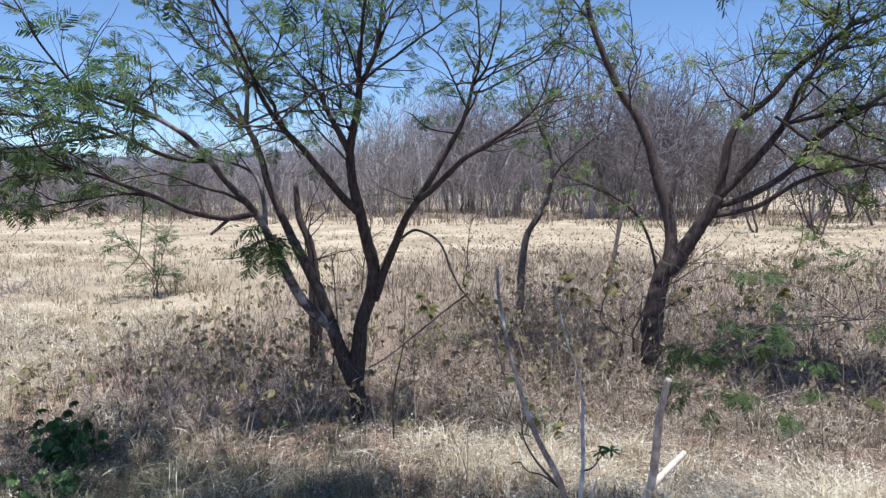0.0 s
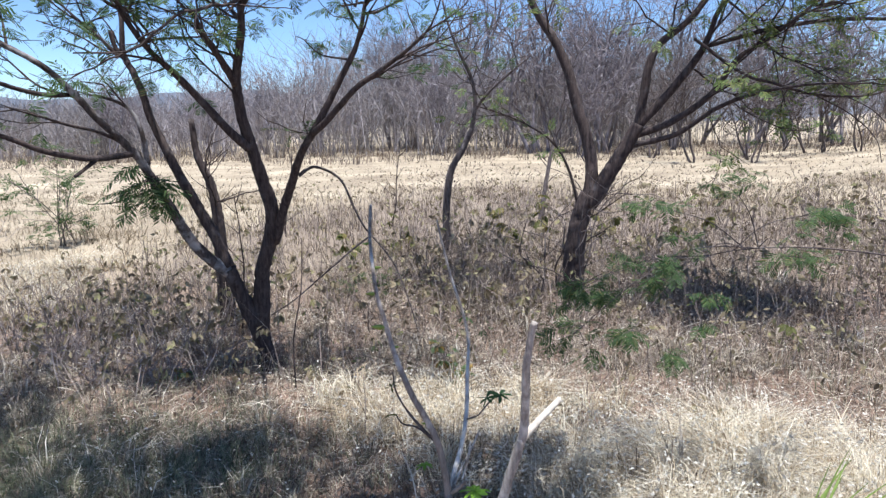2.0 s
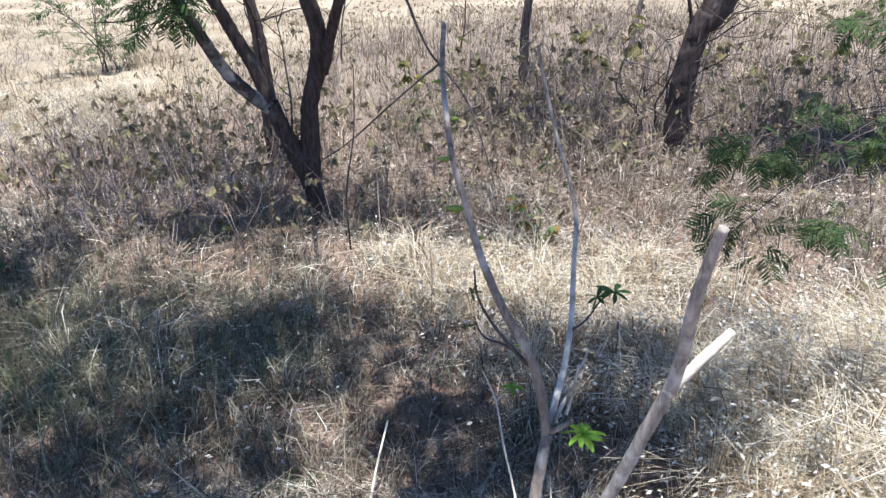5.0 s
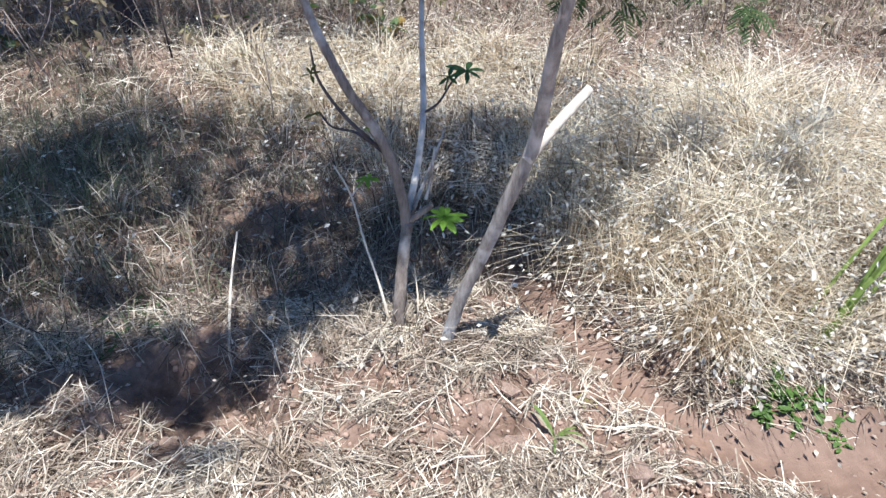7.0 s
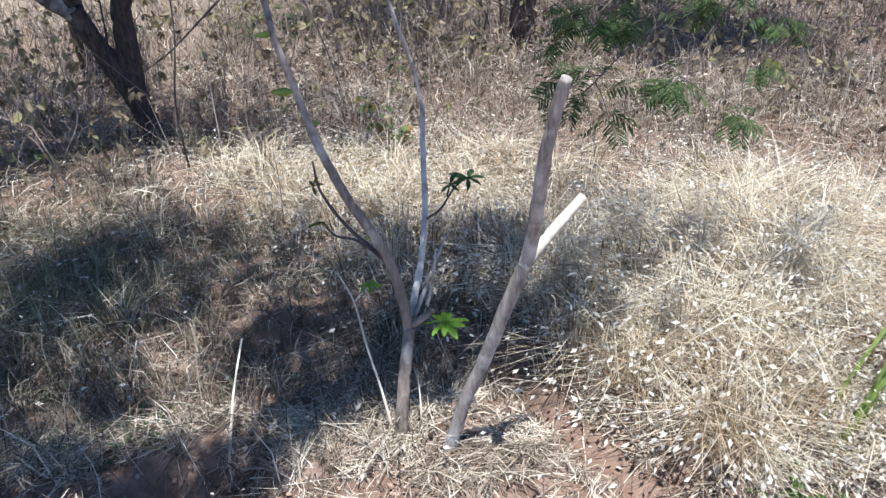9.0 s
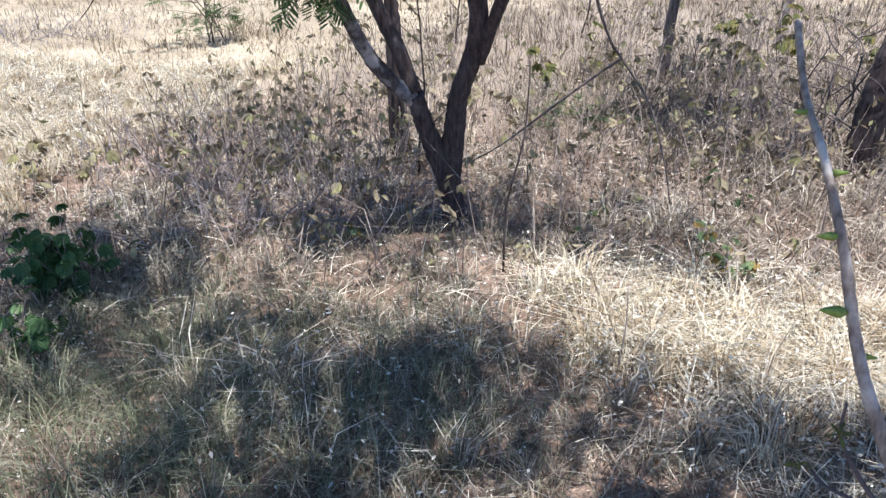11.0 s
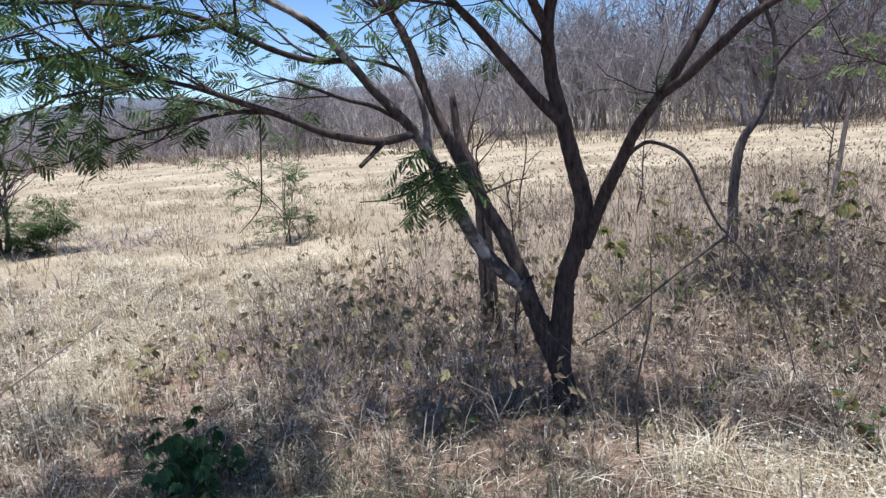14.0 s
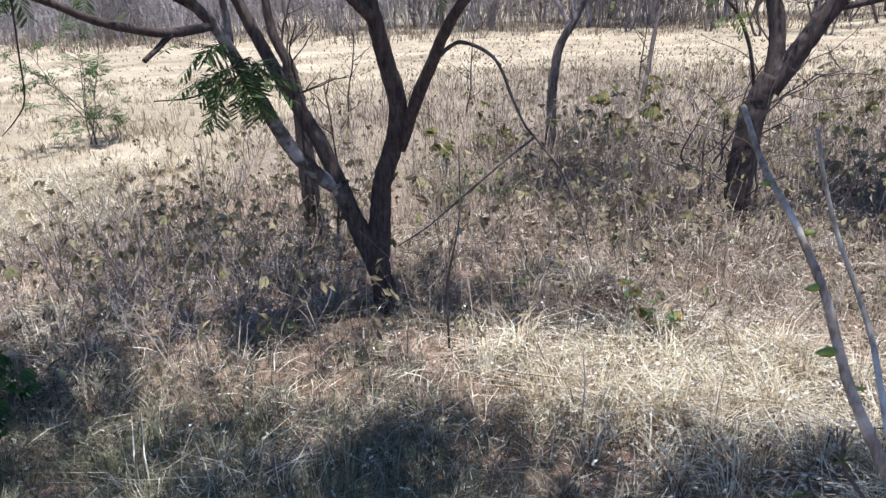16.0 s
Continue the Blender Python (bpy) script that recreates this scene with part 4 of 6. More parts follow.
    along(ml, 0.5, 1.0, 3, (-0.5, 0.0, 0.45), 1.0, 0.011)
    along(ml, 0.95, 1.0, 2, (-0.3, -0.2, 0.3), 1.2, 0.014, 0.5)
    along(ra, 0.4, 1.0, 4, (0.4, 0.1, 0.5), 1.0, 0.01, 0.6)
    along(ra, 0.95, 1.0, 3, (0.3, -0.1, 0.3), 1.2, 0.012, 0.5)
    along(ra, 0.9, 1.0, 3, (0.3, 1.0, 0.5), 1.5, 0.012, 0.6)
    along(rb, 0.4, 1.0, 5, (0.8, -0.3, 0.35), 0.9, 0.009, 0.5)
    along(b_low, 0.6, 1.0, 5, (-0.9, -0.2, 0.12), 0.9, 0.007, 0.4)
    along(b_low, 0.96, 1.0, 2, (-1, -0.1, 0.0), 1.4, 0.009, 0.2)
    along(u1, 0.33, 1, 9, (-0.7, -0.2, 0.05), 0.75, 0.006, 0.6)
    along(u4, 0.3, 1, 9, (-0.7, 0.0, 0.0), 0.9, 0.006, 0.6)
    along(u2, 0.1, 1, 5, (-0.7, -0.2, 0.05), 0.55, 0.005, 0.6)
    along(u3, 0.1, 1, 6, (-0.6, -0.2, -0.15), 0.5, 0.005, 0.5)
    along(n1, 0.15, 1, 7, (-0.4, -0.5, 0.0), 0.55, 0.005, 0.7)
    along(n2, 0.1, 1, 6, (-0.3, -0.4, 0.05), 0.6, 0.005, 0.7)
    along(n3, 0.15, 1, 6, (-0.2, -0.4, 0.1), 0.55, 0.005, 0.7)
    crown_on(t, tuft, g, LEAF_A, 0.5, 0.17, 0.27, levels=1, lift=-0.1)
    crown_on(t, low, g, LEAF_A, 0.45, 0.13, 0.21)
    crown_on(t, seeds, g, LEAF_A, 0.25, 0.1, 0.17)
    # unseen leafy crown sprays added high over the saplings, each shading a chosen spot
    wood, leaves = Soup(), []
    over = np.concatenate([f1, f2])
    shade_spots = [(0.27, 4.42), (0.5, 4.05), (0.2, 3.78), (1.2, 4.32), (1.18, 3.9), (0.98, 3.72), (-0.08, 3.22), (0.2, 3.55), (-0.6, 3.78), (0.65, 4.62), (-0.45, 3.62), (0.4, 3.75), (0.9, 4.35), (0.3, 4.0), (0.7, 3.68), (1.1, 4.1), (0.45, 3.86), (0.62, 3.86), (0.85, 3.8), (1.05, 3.88), (0.25, 3.88), (0.05, 3.3), (-0.2, 3.3), (0.5, 3.68), (1.3, 4.0), (1.15, 3.75), (0.9, 4.05), (1.0, 4.2), (-0.9, 3.45), (-1.2, 3.62), (-0.62, 3.45), (-1.0, 3.72), (-1.4, 3.45), (-0.75, 3.28)]
    dapple_spots = list(zip(g.uniform(-2.6, 0.1, 14), g.uniform(3.9, 5.2, 14))) + list(zip(g.uniform(-1.8, -0.2, 17), g.uniform(4.5, 5.2, 17))) + list(zip(g.uniform(-2.0, -0.7, 13), g.uniform(3.7, 4.4, 13))) + list(zip(g.uniform(0.0, 1.7, 10), g.uniform(4.3, 4.9, 10)))
    for k, (gx, gy) in enumerate(shade_spots + dapple_spots):
        h = g.uniform(3.3, 3.8)
        c = np.array((gx - SUN_X * (h + 0.2), gy - SUN_Y * (h + 0.2), h))
        root = over[np.argmin(np.linalg.norm(over - (c + (0, 0.35, 0)), axis=1))]
        tube(wood, curve([root, (root + c) / 2 + (0, 0, 0.08), c], 8), (0.009, 0.005), 5)
        for q in range(5):
            twig(wood, leaves, g, c, g.normal(0, 1, 3) * (1, 1, 0.15), g.uniform(0.16, 0.34) if k < len(shade_spots) else g.uniform(0.25, 0.55), 0.004, 0, 1.15 if k < len(shade_spots) else 0.6, 0.0)
    tagged(part("twig_work", wood, BARK_DARK, t, smooth=True), kind="stuff")
    tagged(part("crown", leaf_cloud(leaves, g, 0.09, 0.16, FEATHER_COARSE), LEAF_A, t, "feathery green leaves"), kind="stuff")


def tree_bent():
    g = np.random.default_rng(202)
    t = thing("acacia_tree", 2.43, 8.45, float(rise(2.43, 8.45)), "dark leaning acacia with yellowish-green feathery crown", "tree")
    limb(t, [(2.42, 8.45, -0.2), (2.42, 8.43, 0.22), (2.43, 8.4, 0.57), (2.48, 8.38, 0.92), (2.56, 8.35, 1.16)], 0.12, 0.1, "trunk", label="blackish rough trunk")
    a = limb(t, [(2.56, 8.35, 1.06), (2.6, 8.4, 1.45), (2.55, 8.45, 1.78), (2.45, 8.5, 2.12), (2.35, 8.55, 2.52), (2.19, 8.6, 2.89), (2.02, 8.65, 3.16), (1.79, 8.7, 3.66), (1.65, 8.75, 4.07), (1.58, 8.8, 4.48)], 0.075, 0.03)
    limb(t, [(2.56, 8.35, 1.02), (2.75, 8.3, 1.36), (2.92, 8.25, 1.66), (3.06, 8.2, 1.94)], 0.09, 0.075)
    b1 = limb(t, [(3.05, 8.2, 1.89), (3.1, 8.19, 2.24), (3.15, 8.17, 2.59), (3.26, 8.16, 2.8), (3.55, 8.14, 3.03), (3.78, 8.13, 3.31), (4.06, 8.11, 3.55), (4.43, 8.1, 3.85)], 0.05, 0.022)
    b2 = limb(t, [(3.05, 8.2, 1.91), (3.38, 8.12, 2.3), (3.61, 8.04, 2.62), (3.69, 7.96, 2.82), (3.79, 7.88, 3.15), (4.09, 7.8, 3.49)], 0.05, 0.018)
    b3 = limb(t, [(3.01, 8.22, 1.81), (3.38, 8.08, 1.96), (3.74, 7.93, 2.24), (3.95, 7.79, 2.6), (4.33, 7.64, 2.88), (4.63, 7.5, 3.15)], 0.042, 0.015)
    b4 = limb(t, [(2.97, 8.22, 1.7), (3.42, 8.02, 1.83), (3.75, 7.81, 2.09), (4.06, 7.61, 2.23), (4.44, 7.4, 2.3), (4.82, 7.2, 2.31)], 0.032, 0.008)
    b5 = limb(t, [(2.46, 8.4, 0.98), (2.32, 8.35, 1.45), (2.1, 8.3, 1.78), (1.71, 8.25, 2.01), (1.25, 8.2, 2.17)], 0.018, 0.007)
    c1 = limb(t, [(3.69, 7.96, 2.74), (4.26, 7.7, 2.88), (4.91, 7.6, 2.95), (5.64, 7.6, 2.93), (6.19, 7.6, 2.88), (6.7, 7.6, 2.79), (7.4, 7.5, 2.6)], 0.024, 0.008, sides=7)
    c2 = limb(t, [(3.44, 7.7, 2.79), (3.9, 7.6, 2.44), (4.25, 7.6, 2.33), (4.7, 7.6, 2.21), (5.24, 7.6, 2.2), (5.59, 7.6, 2.31), (5.9, 7.6, 2.45)], 0.018, 0.006, sides=7)
    limb(t, [(4.7, 7.6, 2.2), (5.07, 7.6, 2.01), (5.36, 7.6, 1.76), (5.45, 7.6, 1.51)], 0.008, 0.004, "bare_twig", sides=5)
    limb(t, [(5.0, 7.6, 2.2), (5.34, 7.6, 2.02), (5.59, 7.6, 1.72), (5.65, 7.6, 1.29)], 0.007, 0.004, "bare_twig", sides=5)
    limb(t, [(5.64, 7.6, 2.9), (5.95, 7.6, 2.3), (6.09, 7.6, 1.9), (6.21, 7.6, 1.64), (6.5, 7.6, 1.58)], 0.008, 0.004, "bare_twig", sides=5)
    seeds = []

    def along(p, a0, a1, count, d, ln, rr, jit=0.5):
        for k in range(count):
            i = min(int(len(p) * (a0 + (a1 - a0) * (k + g.uniform(0, 0.9)) / count)), len(p) - 1)
            seeds.append((p[i], unit(np.array(d) + g.normal(0, jit, 3) * (1, 1, 0.4)), ln * g.uniform(0.7, 1.2), rr))
    along(a, 0.55, 1, 8, (-0.3, -0.1, 0.45), 1.3, 0.012, 0.7)
    along(a, 0.97, 1, 3, (-0.5, -0.4, 0.3), 2.0, 0.016, 0.6)
    along(b1, 0.4, 1, 7, (0.1, -0.1, 0.5), 1.2, 0.012, 0.7)
    along(b2, 0.35, 1, 8, (0.6, 0, 0.35), 1.3, 0.012, 0.6)
    along(b3, 0.3, 1, 5, (0.5, -0.4, 0.25), 1.3, 0.012, 0.6)
    along(b4, 0.3, 1, 5, (0.7, -0.3, 0.0), 1.0, 0.008, 0.5)
    along(b5, 0.4, 1, 5, (-0.6, -0.2, 0.2), 0.8, 0.007, 0.5)
    along(b1, 0.9, 1, 4, (0.1, -0.6, 0.2), 1.7, 0.014, 0.6)
    along(b2, 0.8, 1, 4, (0.9, -0.3, 0.05), 1.8, 0.014, 0.4)
    along(b3, 0.7, 1, 3, (0.7, 0.1, 0.2), 1.6, 0.012, 0.4)
    along(b4, 0.85, 1, 3, (0.9, -0.2, -0.1), 1.2, 0.008, 0.3)
    along(c1, 0.3, 1, 8, (0.5, 0.1, 0.25), 0.8, 0.007, 0.6)
    along(c2, 0.4, 1, 5, (0.5, 0.1, 0.2), 0.6, 0.006, 0.6)
    crown_on(t, seeds, g, LEAF_B, 0.36, 0.1, 0.17, label="feathery yellow-green leaves", leaf=FEATHER_COARSE)
    # low bare shoots by the trunk
    wood = Soup()
    for k in range(7):
        twig(wood, None, g, (2.45 + g.normal(0, 0.2), 8.5 + g.normal(0, 0.2), 0.0), (g.normal(-0.2, 0.3), g.normal(0, 0.2), 1), g.uniform(1.0, 1.9), 0.012, 1, lift=0.05)
    part("shoot", wood, BARK_GREY, t, "thin bare grey shoots", smooth=True)


def tree_slender():
    g = np.random.default_rng(303)
    t = thing("slender_tree", 1.01, 10.7, float(rise(1.01, 10.7)), "slender crooked grey tree, nearly leafless", "tree")
    limb(t, [(1.02, 10.7, -0.05), (1.02, 10.7, 0.53), (1.04, 10.7, 0.93), (1.11, 10.7, 1.32), (1.28, 10.7, 1.61), (1.41, 10.7, 1.9)], 0.062, 0.042, "trunk", BARK_GREY)
    a = limb(t, [(1.4, 10.7, 1.86), (1.46, 10.7, 2.21), (1.42, 10.7, 2.58), (1.25, 10.7, 2.96), (1.1, 10.7, 3.33), (1.01, 10.7, 3.69)], 0.034, 0.015, material=BARK_GREY)
    b = limb(t, [(1.44, 10.7, 2.14), (1.62, 10.6, 2.38), (1.86, 10.5, 2.6), (2.18, 10.4, 2.86)], 0.025, 0.01, material=BARK_GREY)
    seeds = []
    for p in (a, b):
        for k in range(7):
            i = int(len(p) * g.uniform(0.3, 0.99))
            seeds.append((p[i], unit(g.normal(0, 0.6, 3) * (1, 1, 0.3) + (0.1, 0, 0.5)), g.uniform(0.5, 1.1), 0.009))
    wood, leaves = Soup(), []
    for p, d, ln, r in seeds:
        twig(wood, leaves, g, p, d, ln, r, 2, 0.12, 0.1)
    tagged(part("twig_work", wood, BARK_GREY, t, smooth=True), kind="stuff")
    tagged(part("crown", leaf_cloud(leaves, g, 0.1, 0.16), LEAF_A, t, "sparse dull green leaves"), kind="stuff")


tree_forked()
tree_bent()
tree_slender()


def tree_slanting():
    t = thing("slender_tree", 2.82, 12.95, float(rise(2.82, 12.95)), "thin grey leaning tree in the field", "tree")
    g = np.random.default_rng(404)
    p = limb(t, [(2.81, 12.93, 0.13), (2.86, 13, 0.39), (2.97, 13.15, 0.91), (3.1, 13.32, 1.47), (3.23, 13.44, 1.87), (3.39, 13.66, 2.59), (3.54, 13.82, 3.18)], 0.045, 0.016, "trunk", BARK_GREY)
    s = Soup()
    for k in range(9):
        i = int(len(p) * g.uniform(0.45, 0.99))
        twig(s, None, g, p[i], (g.normal(0, 0.6), g.normal(0, 0.4), 0.6), g.uniform(0.6, 1.3), 0.012, 1)
    tagged(part("twig_work", s, BARK_GREY, t, smooth=True), kind="stuff")


tree_slanting()


# ---- saplings by the channel ----
def palmate(parent, p, d, size, material, seed, lobes=5, label=""):
    """A young compound leaf: a stalk and five pointed leaflets."""
    g = np.random.default_rng(seed)
    p, d = np.array(p, float), unit(d)
    stalk = Soup()
    end = p + d * size * 0.9
    tube(stalk, curve([p, (p + end) / 2 + (0, 0, size * 0.12), end], 6), (0.004, 0.0025), 5)
    st = part("leaf", stalk, material, parent)
    v, f = broad_leaf(1, 0.3)
    v = v * (1, 0.85, 1)
    side = unit(np.cross(d, (0, 0, 1)))
    ahead = [unit(d * math.cos(a) + side * math.sin(a) + (0, 0, g.normal(0.1, 0.2))) for a in np.linspace(-2.3, 2.3, lobes)]
    for a in ahead:
        s = Soup()
        s.add(*scatter(v, f, [end], [a], [(g.normal(0, 0.3), g.normal(-0.3, 0.3), 1)], [size * g.uniform(0.75, 1.05)]))
        part("leaflet", s, material, st, label)


def sapling_forked():
    t = thing("sapling", 0.66, 3.31, float(rise(0.66, 3.31)), "pale-stemmed young sapling with a few bright green leaves", "sapling")
    limb(t, [(0.645, 3.29, -0.16), (0.652, 3.3, -0.056), (0.669, 3.33, 0.093), (0.691, 3.38, 0.22), (0.712, 3.42, 0.317)], 0.022, 0.019, "stem", BARK_PALE)
    limb(t, [(0.709, 3.42, 0.282), (0.7, 3.42, 0.397), (0.666, 3.42, 0.561), (0.62, 3.42, 0.674), (0.559, 3.44, 0.782), (0.499, 3.48, 0.914), (0.466, 3.52, 1.007), (0.434, 3.55, 1.12), (0.402, 3.58, 1.23), (0.379, 3.7, 1.353), (0.362, 3.85, 1.454), (0.362, 4, 1.582)], 0.017, 0.008, "stem", BARK_PALE)
    # paler bark than the stems puts this branch's sunlight into its colour
    limb(t, [(0.714, 3.42, 0.305), (0.742, 3.5, 0.385), (0.777, 3.6, 0.444), (0.816, 3.75, 0.551), (0.835, 3.9, 0.728), (0.849, 4, 0.844), (0.83, 4.08, 0.971), (0.776, 4.15, 1.144), (0.727, 4.2, 1.338), (0.7, 4.22, 1.471)], 0.0125, 0.006, "branch", BARK_ASH, "pale sunlit branch")
    limb(t, [(0.729, 3.44, 0.336), (0.779, 3.5, 0.408), (0.832, 3.58, 0.469), (0.874, 3.66, 0.511)], 0.007, 0.004, "branch", BARK_PALE, sides=6)
    limb(t, [(0.775, 3.45, 0.375), (0.802, 3.5, 0.431), (0.822, 3.55, 0.51)], 0.006, 0.004, "branch", BARK_PALE, sides=6)
    limb(t, [(0.721, 3.42, 0.324), (0.754, 3.41, 0.355), (0.788, 3.4, 0.389)], 0.011, 0.009, "broken_stub", BARK_PALE, "pale snapped-off stub", sides=7)
    limb(t, [(0.82, 3.72, 0.545), (0.886, 3.85, 0.508), (0.947, 3.95, 0.527), (0.987, 4, 0.534)], 0.005, 0.003, "branch", BARK_GREY, sides=5)
    limb(t, [(0.64, 3.3, -0.12), (0.609, 3.38, 0.071), (0.571, 3.5, 0.193), (0.542, 3.58, 0.329), (0.495, 3.62, 0.43)], 0.0055, 0.003, "side_shoot", WOOD_BARE, "thin bleached side shoot", sides=6)
    limb(t, [(0.542, 3.58, 0.324), (0.566, 3.6, 0.343), (0.583, 3.62, 0.349)], 0.003, 0.002, "side_shoot", WOOD_BARE, sides=5)
    limb(t, [(0.662, 3.42, 0.567), (0.578, 3.5, 0.607), (0.505, 3.56, 0.604), (0.471, 3.6, 0.635)], 0.006, 0.003, "branch", BARK_GREY, sides=5)
    limb(t, [(0.63, 3.43, 0.597), (0.542, 3.46, 0.692), (0.48, 3.5, 0.79), (0.468, 3.5, 0.886)], 0.007, 0.003, "branch", BARK_GREY, "thin grey branch beside the stem", sides=5)
    limb(t, [(0.691, 3.38, 0.22), (0.742, 3.4, 0.166), (0.753, 3.42, 0.258)], 0.004, 0.003, "side_shoot", BARK_DARK, sides=5)
    palmate(t, (0.759, 3.4, 0.339), (0.95, -0.1, 0.02), 0.075, LEAF_BRIGHT, 1, 9, "bright yellow-green leaflet")
    palmate(t, (0.566, 3.6, 0.348), (0.7, 0.6, 0.1), 0.055, LEAF_BRIGHT, 2, 6, "bright yellow-green leaflet")
    palmate(t, (0.959, 3.96, 0.535), (0.8, 0.6, 0.15), 0.08, LEAF_DEEP, 3, 6, "dark green leaflet")
    palmate(t, (0.918, 3.9, 0.529), (0.3, 0.6, 0.4), 0.06, LEAF_DEEP, 5, 5, "dark green leaflet")
    palmate(t, (0.476, 3.5, 0.833), (-0.2, -0.3, -0.2), 0.035, LEAF_OLIVE, 4, 4)
    palmate(t, (0.476, 3.6, 0.631), (-0.5, -0.3, 0.1), 0.035, LEAF_OLIVE, 6, 4)
    for k, (x, y, z, side, size) in enumerate([(0.404, 3.58, 1.227, -1, 1.0), (0.445, 3.54, 1.078, -1, 1.35), (0.469, 3.52, 0.992, 1, 0.7), (0.384, 3.68, 1.324, 1, 0.8), (0.37, 3.8, 1.419, -1, 0.8), (0.625, 3.42, 0.664, -1, 0.6)]):
        s = Soup()
        d = np.array((side, -0.25, 0.05 + 0.1 * (k % 2)))
        p = np.array((x, y, z))
        tube(s, curve([p, p + d * 0.014 * size, p + d * 0.03 * size, p + d * 0.05 * size], 10), (0.002, 0.004, 0.0095 * size, 0.009 * size, 0.006 * size, 0.002), 8)
        part("bud", s, POD, t, "plump yellow-green fruit", smooth=True)


def sapling_leaning():
    t = thing("sapling", 0.79, 3.2, float(rise(0.79, 3.2)), "leaning grey-barked sapling with a snapped pale branch", "sapling")
    limb(t, [(0.78, 3.21, -0.15), (0.842, 3.2, 0.146), (0.896, 3.18, 0.324), (0.96, 3.13, 0.591), (1, 3.1, 0.755), (1, 3.05, 0.921), (0.995, 3, 1.067), (1.003, 2.98, 1.159), (1.01, 2.97, 1.215), (1.017, 2.96, 1.255)], 0.0215, 0.013, "stem", BARK_ASH)
    limb(t, [(0.985, 3.1, 0.715), (1.04, 3.125, 0.765), (1.1, 3.155, 0.812), (1.165, 3.185, 0.862)], 0.0155, 0.0125, "broken_branch", WOOD_BARE, "bleached barkless snapped branch")


sapling_forked()
sapling_leaning()
# ---- shrubs ----
def dead_shrub(seed, x, y, label, height=0.8, stems=3, leafy=1.0):
    """Upright dry stalks that carry bunches of hanging withered leaves."""
    g = np.random.default_rng(seed)
    t = thing("dead_shrub", x, y, float(rise(x, y)), label, "shrub", "withered shrubs in the grass")
    z0 = float(rise(x, y))
    leaf = broad_leaf(3, 0.5)
    w, d = [], []
    for k in range(stems):
        s = Soup()
        twig(s, None, g, (x + g.normal(0, 0.04), y + g.normal(0, 0.04), z0 - 0.03), (g.normal(0, 0.35), g.normal(0, 0.35), 1), height * g.uniform(0.6, 1.1), 0.006, 1, lift=0.12, fork=0.5, spread=0.7, wander=0.12)
        part("stalk", s, STALK, t, smooth=True)
        v = s.v
        tips = [a[-1] for a in v] + [a[len(a) // 2] for a in v[:1]]
        for q in tips:
            for _ in range(g.integers(1, 3) if g.uniform() < 0.3 * leafy else 0):
                w.append(q + g.normal(0, 0.012, 3))
                d.append((g.normal(0, 0.6), g.normal(0, 0.6), -0.75))
    if w:
        s = Soup()
        s.add(*scatter(*leaf, w, d, g.normal(0, 1, (len(w), 3)) + (0, 0, 0.6), g.uniform(0.06, 0.115, len(w))))
        part("withered_leaves", s, LEAF_DRY, t, "curled brown-olive hanging leaves")
    return t


def shrubs():
    g = np.random.default_rng(77)
    kinds = [
        dead_shrub(1, -2.3, 7.3, "dry upright shrub with drooping brown leaves in grass", 0.75, 3),
        dead_shrub(2, -2.9, 7.0, "leggy dry shrub with a few olive-brown leaves", 0.65, 4),
        dead_shrub(3, 1.7, 9.6, "tall dead shrub with hanging curled leaves", 0.9, 3),
        dead_shrub(4, 3.9, 9.9, "bushy dead shrub with dark shrivelled leaves", 0.8, 5),
        dead_shrub(5, 0.3, 8.9, "thin dry stalks with few withered leaves", 0.7, 3, 0.5),
        dead_shrub(6, 2.2, 10.4, "bare brown stalks with dark curled leaf tufts", 0.95, 4),
    ]
    spots = []
    while len(spots) < 215:
        u = g.uniform()
        if u < 0.17:
            x, y = g.uniform(-4.0, -1.3), g.uniform(6.7, 8.8)
        elif u < 0.5:
            x, y = g.uniform(-3.4, 2.2), g.uniform(7.6, 11.5)
        else:
            y = g.uniform(7.8, 15.0)
            x = g.uniform(0.6, 3.0 + 0.75 * y)
        if math.hypot(x + 0.9, y - 6.9) < 0.45 or math.hypot(x - 2.5, y - 8.8) < 0.35:
            continue
        spots.append((x, y))
    for x, y in spots:
        k = kinds[g.integers(0, 6)]
        m = pose(x, y, float(rise(x, y)) - 0.01, g.normal(0, 4), g.normal(0, 4), g.uniform(0, 360)) @ Matrix.Scale(g.uniform(0.65, 1.15) * (1.2 if x > 3 else 1), 4)
        c = copy_thing(k, m)
        c.scale = m.to_scale()


def twig_bush(seed, x, y, rx, ry, height, count, material, label, name="twig_bush"):
    g = np.random.default_rng(seed)
    t = thing(name, x, y, float(rise(x, y)), label, "bush")
    s = Soup()
    for k in range(count):
        px, py = x + g.normal(0, rx), y + g.normal(0, ry)
        twig(s, None, g, (px, py, float(rise(px, py)) - 0.02), (g.normal(0, 0.8), g.normal(0, 0.8), 0.8), height * g.uniform(0.6, 1.3), 0.0055, 1, lift=0.0, wander=0.2)
    tagged(part("branch_work", s, material, t, smooth=True), kind="stuff")
    return t


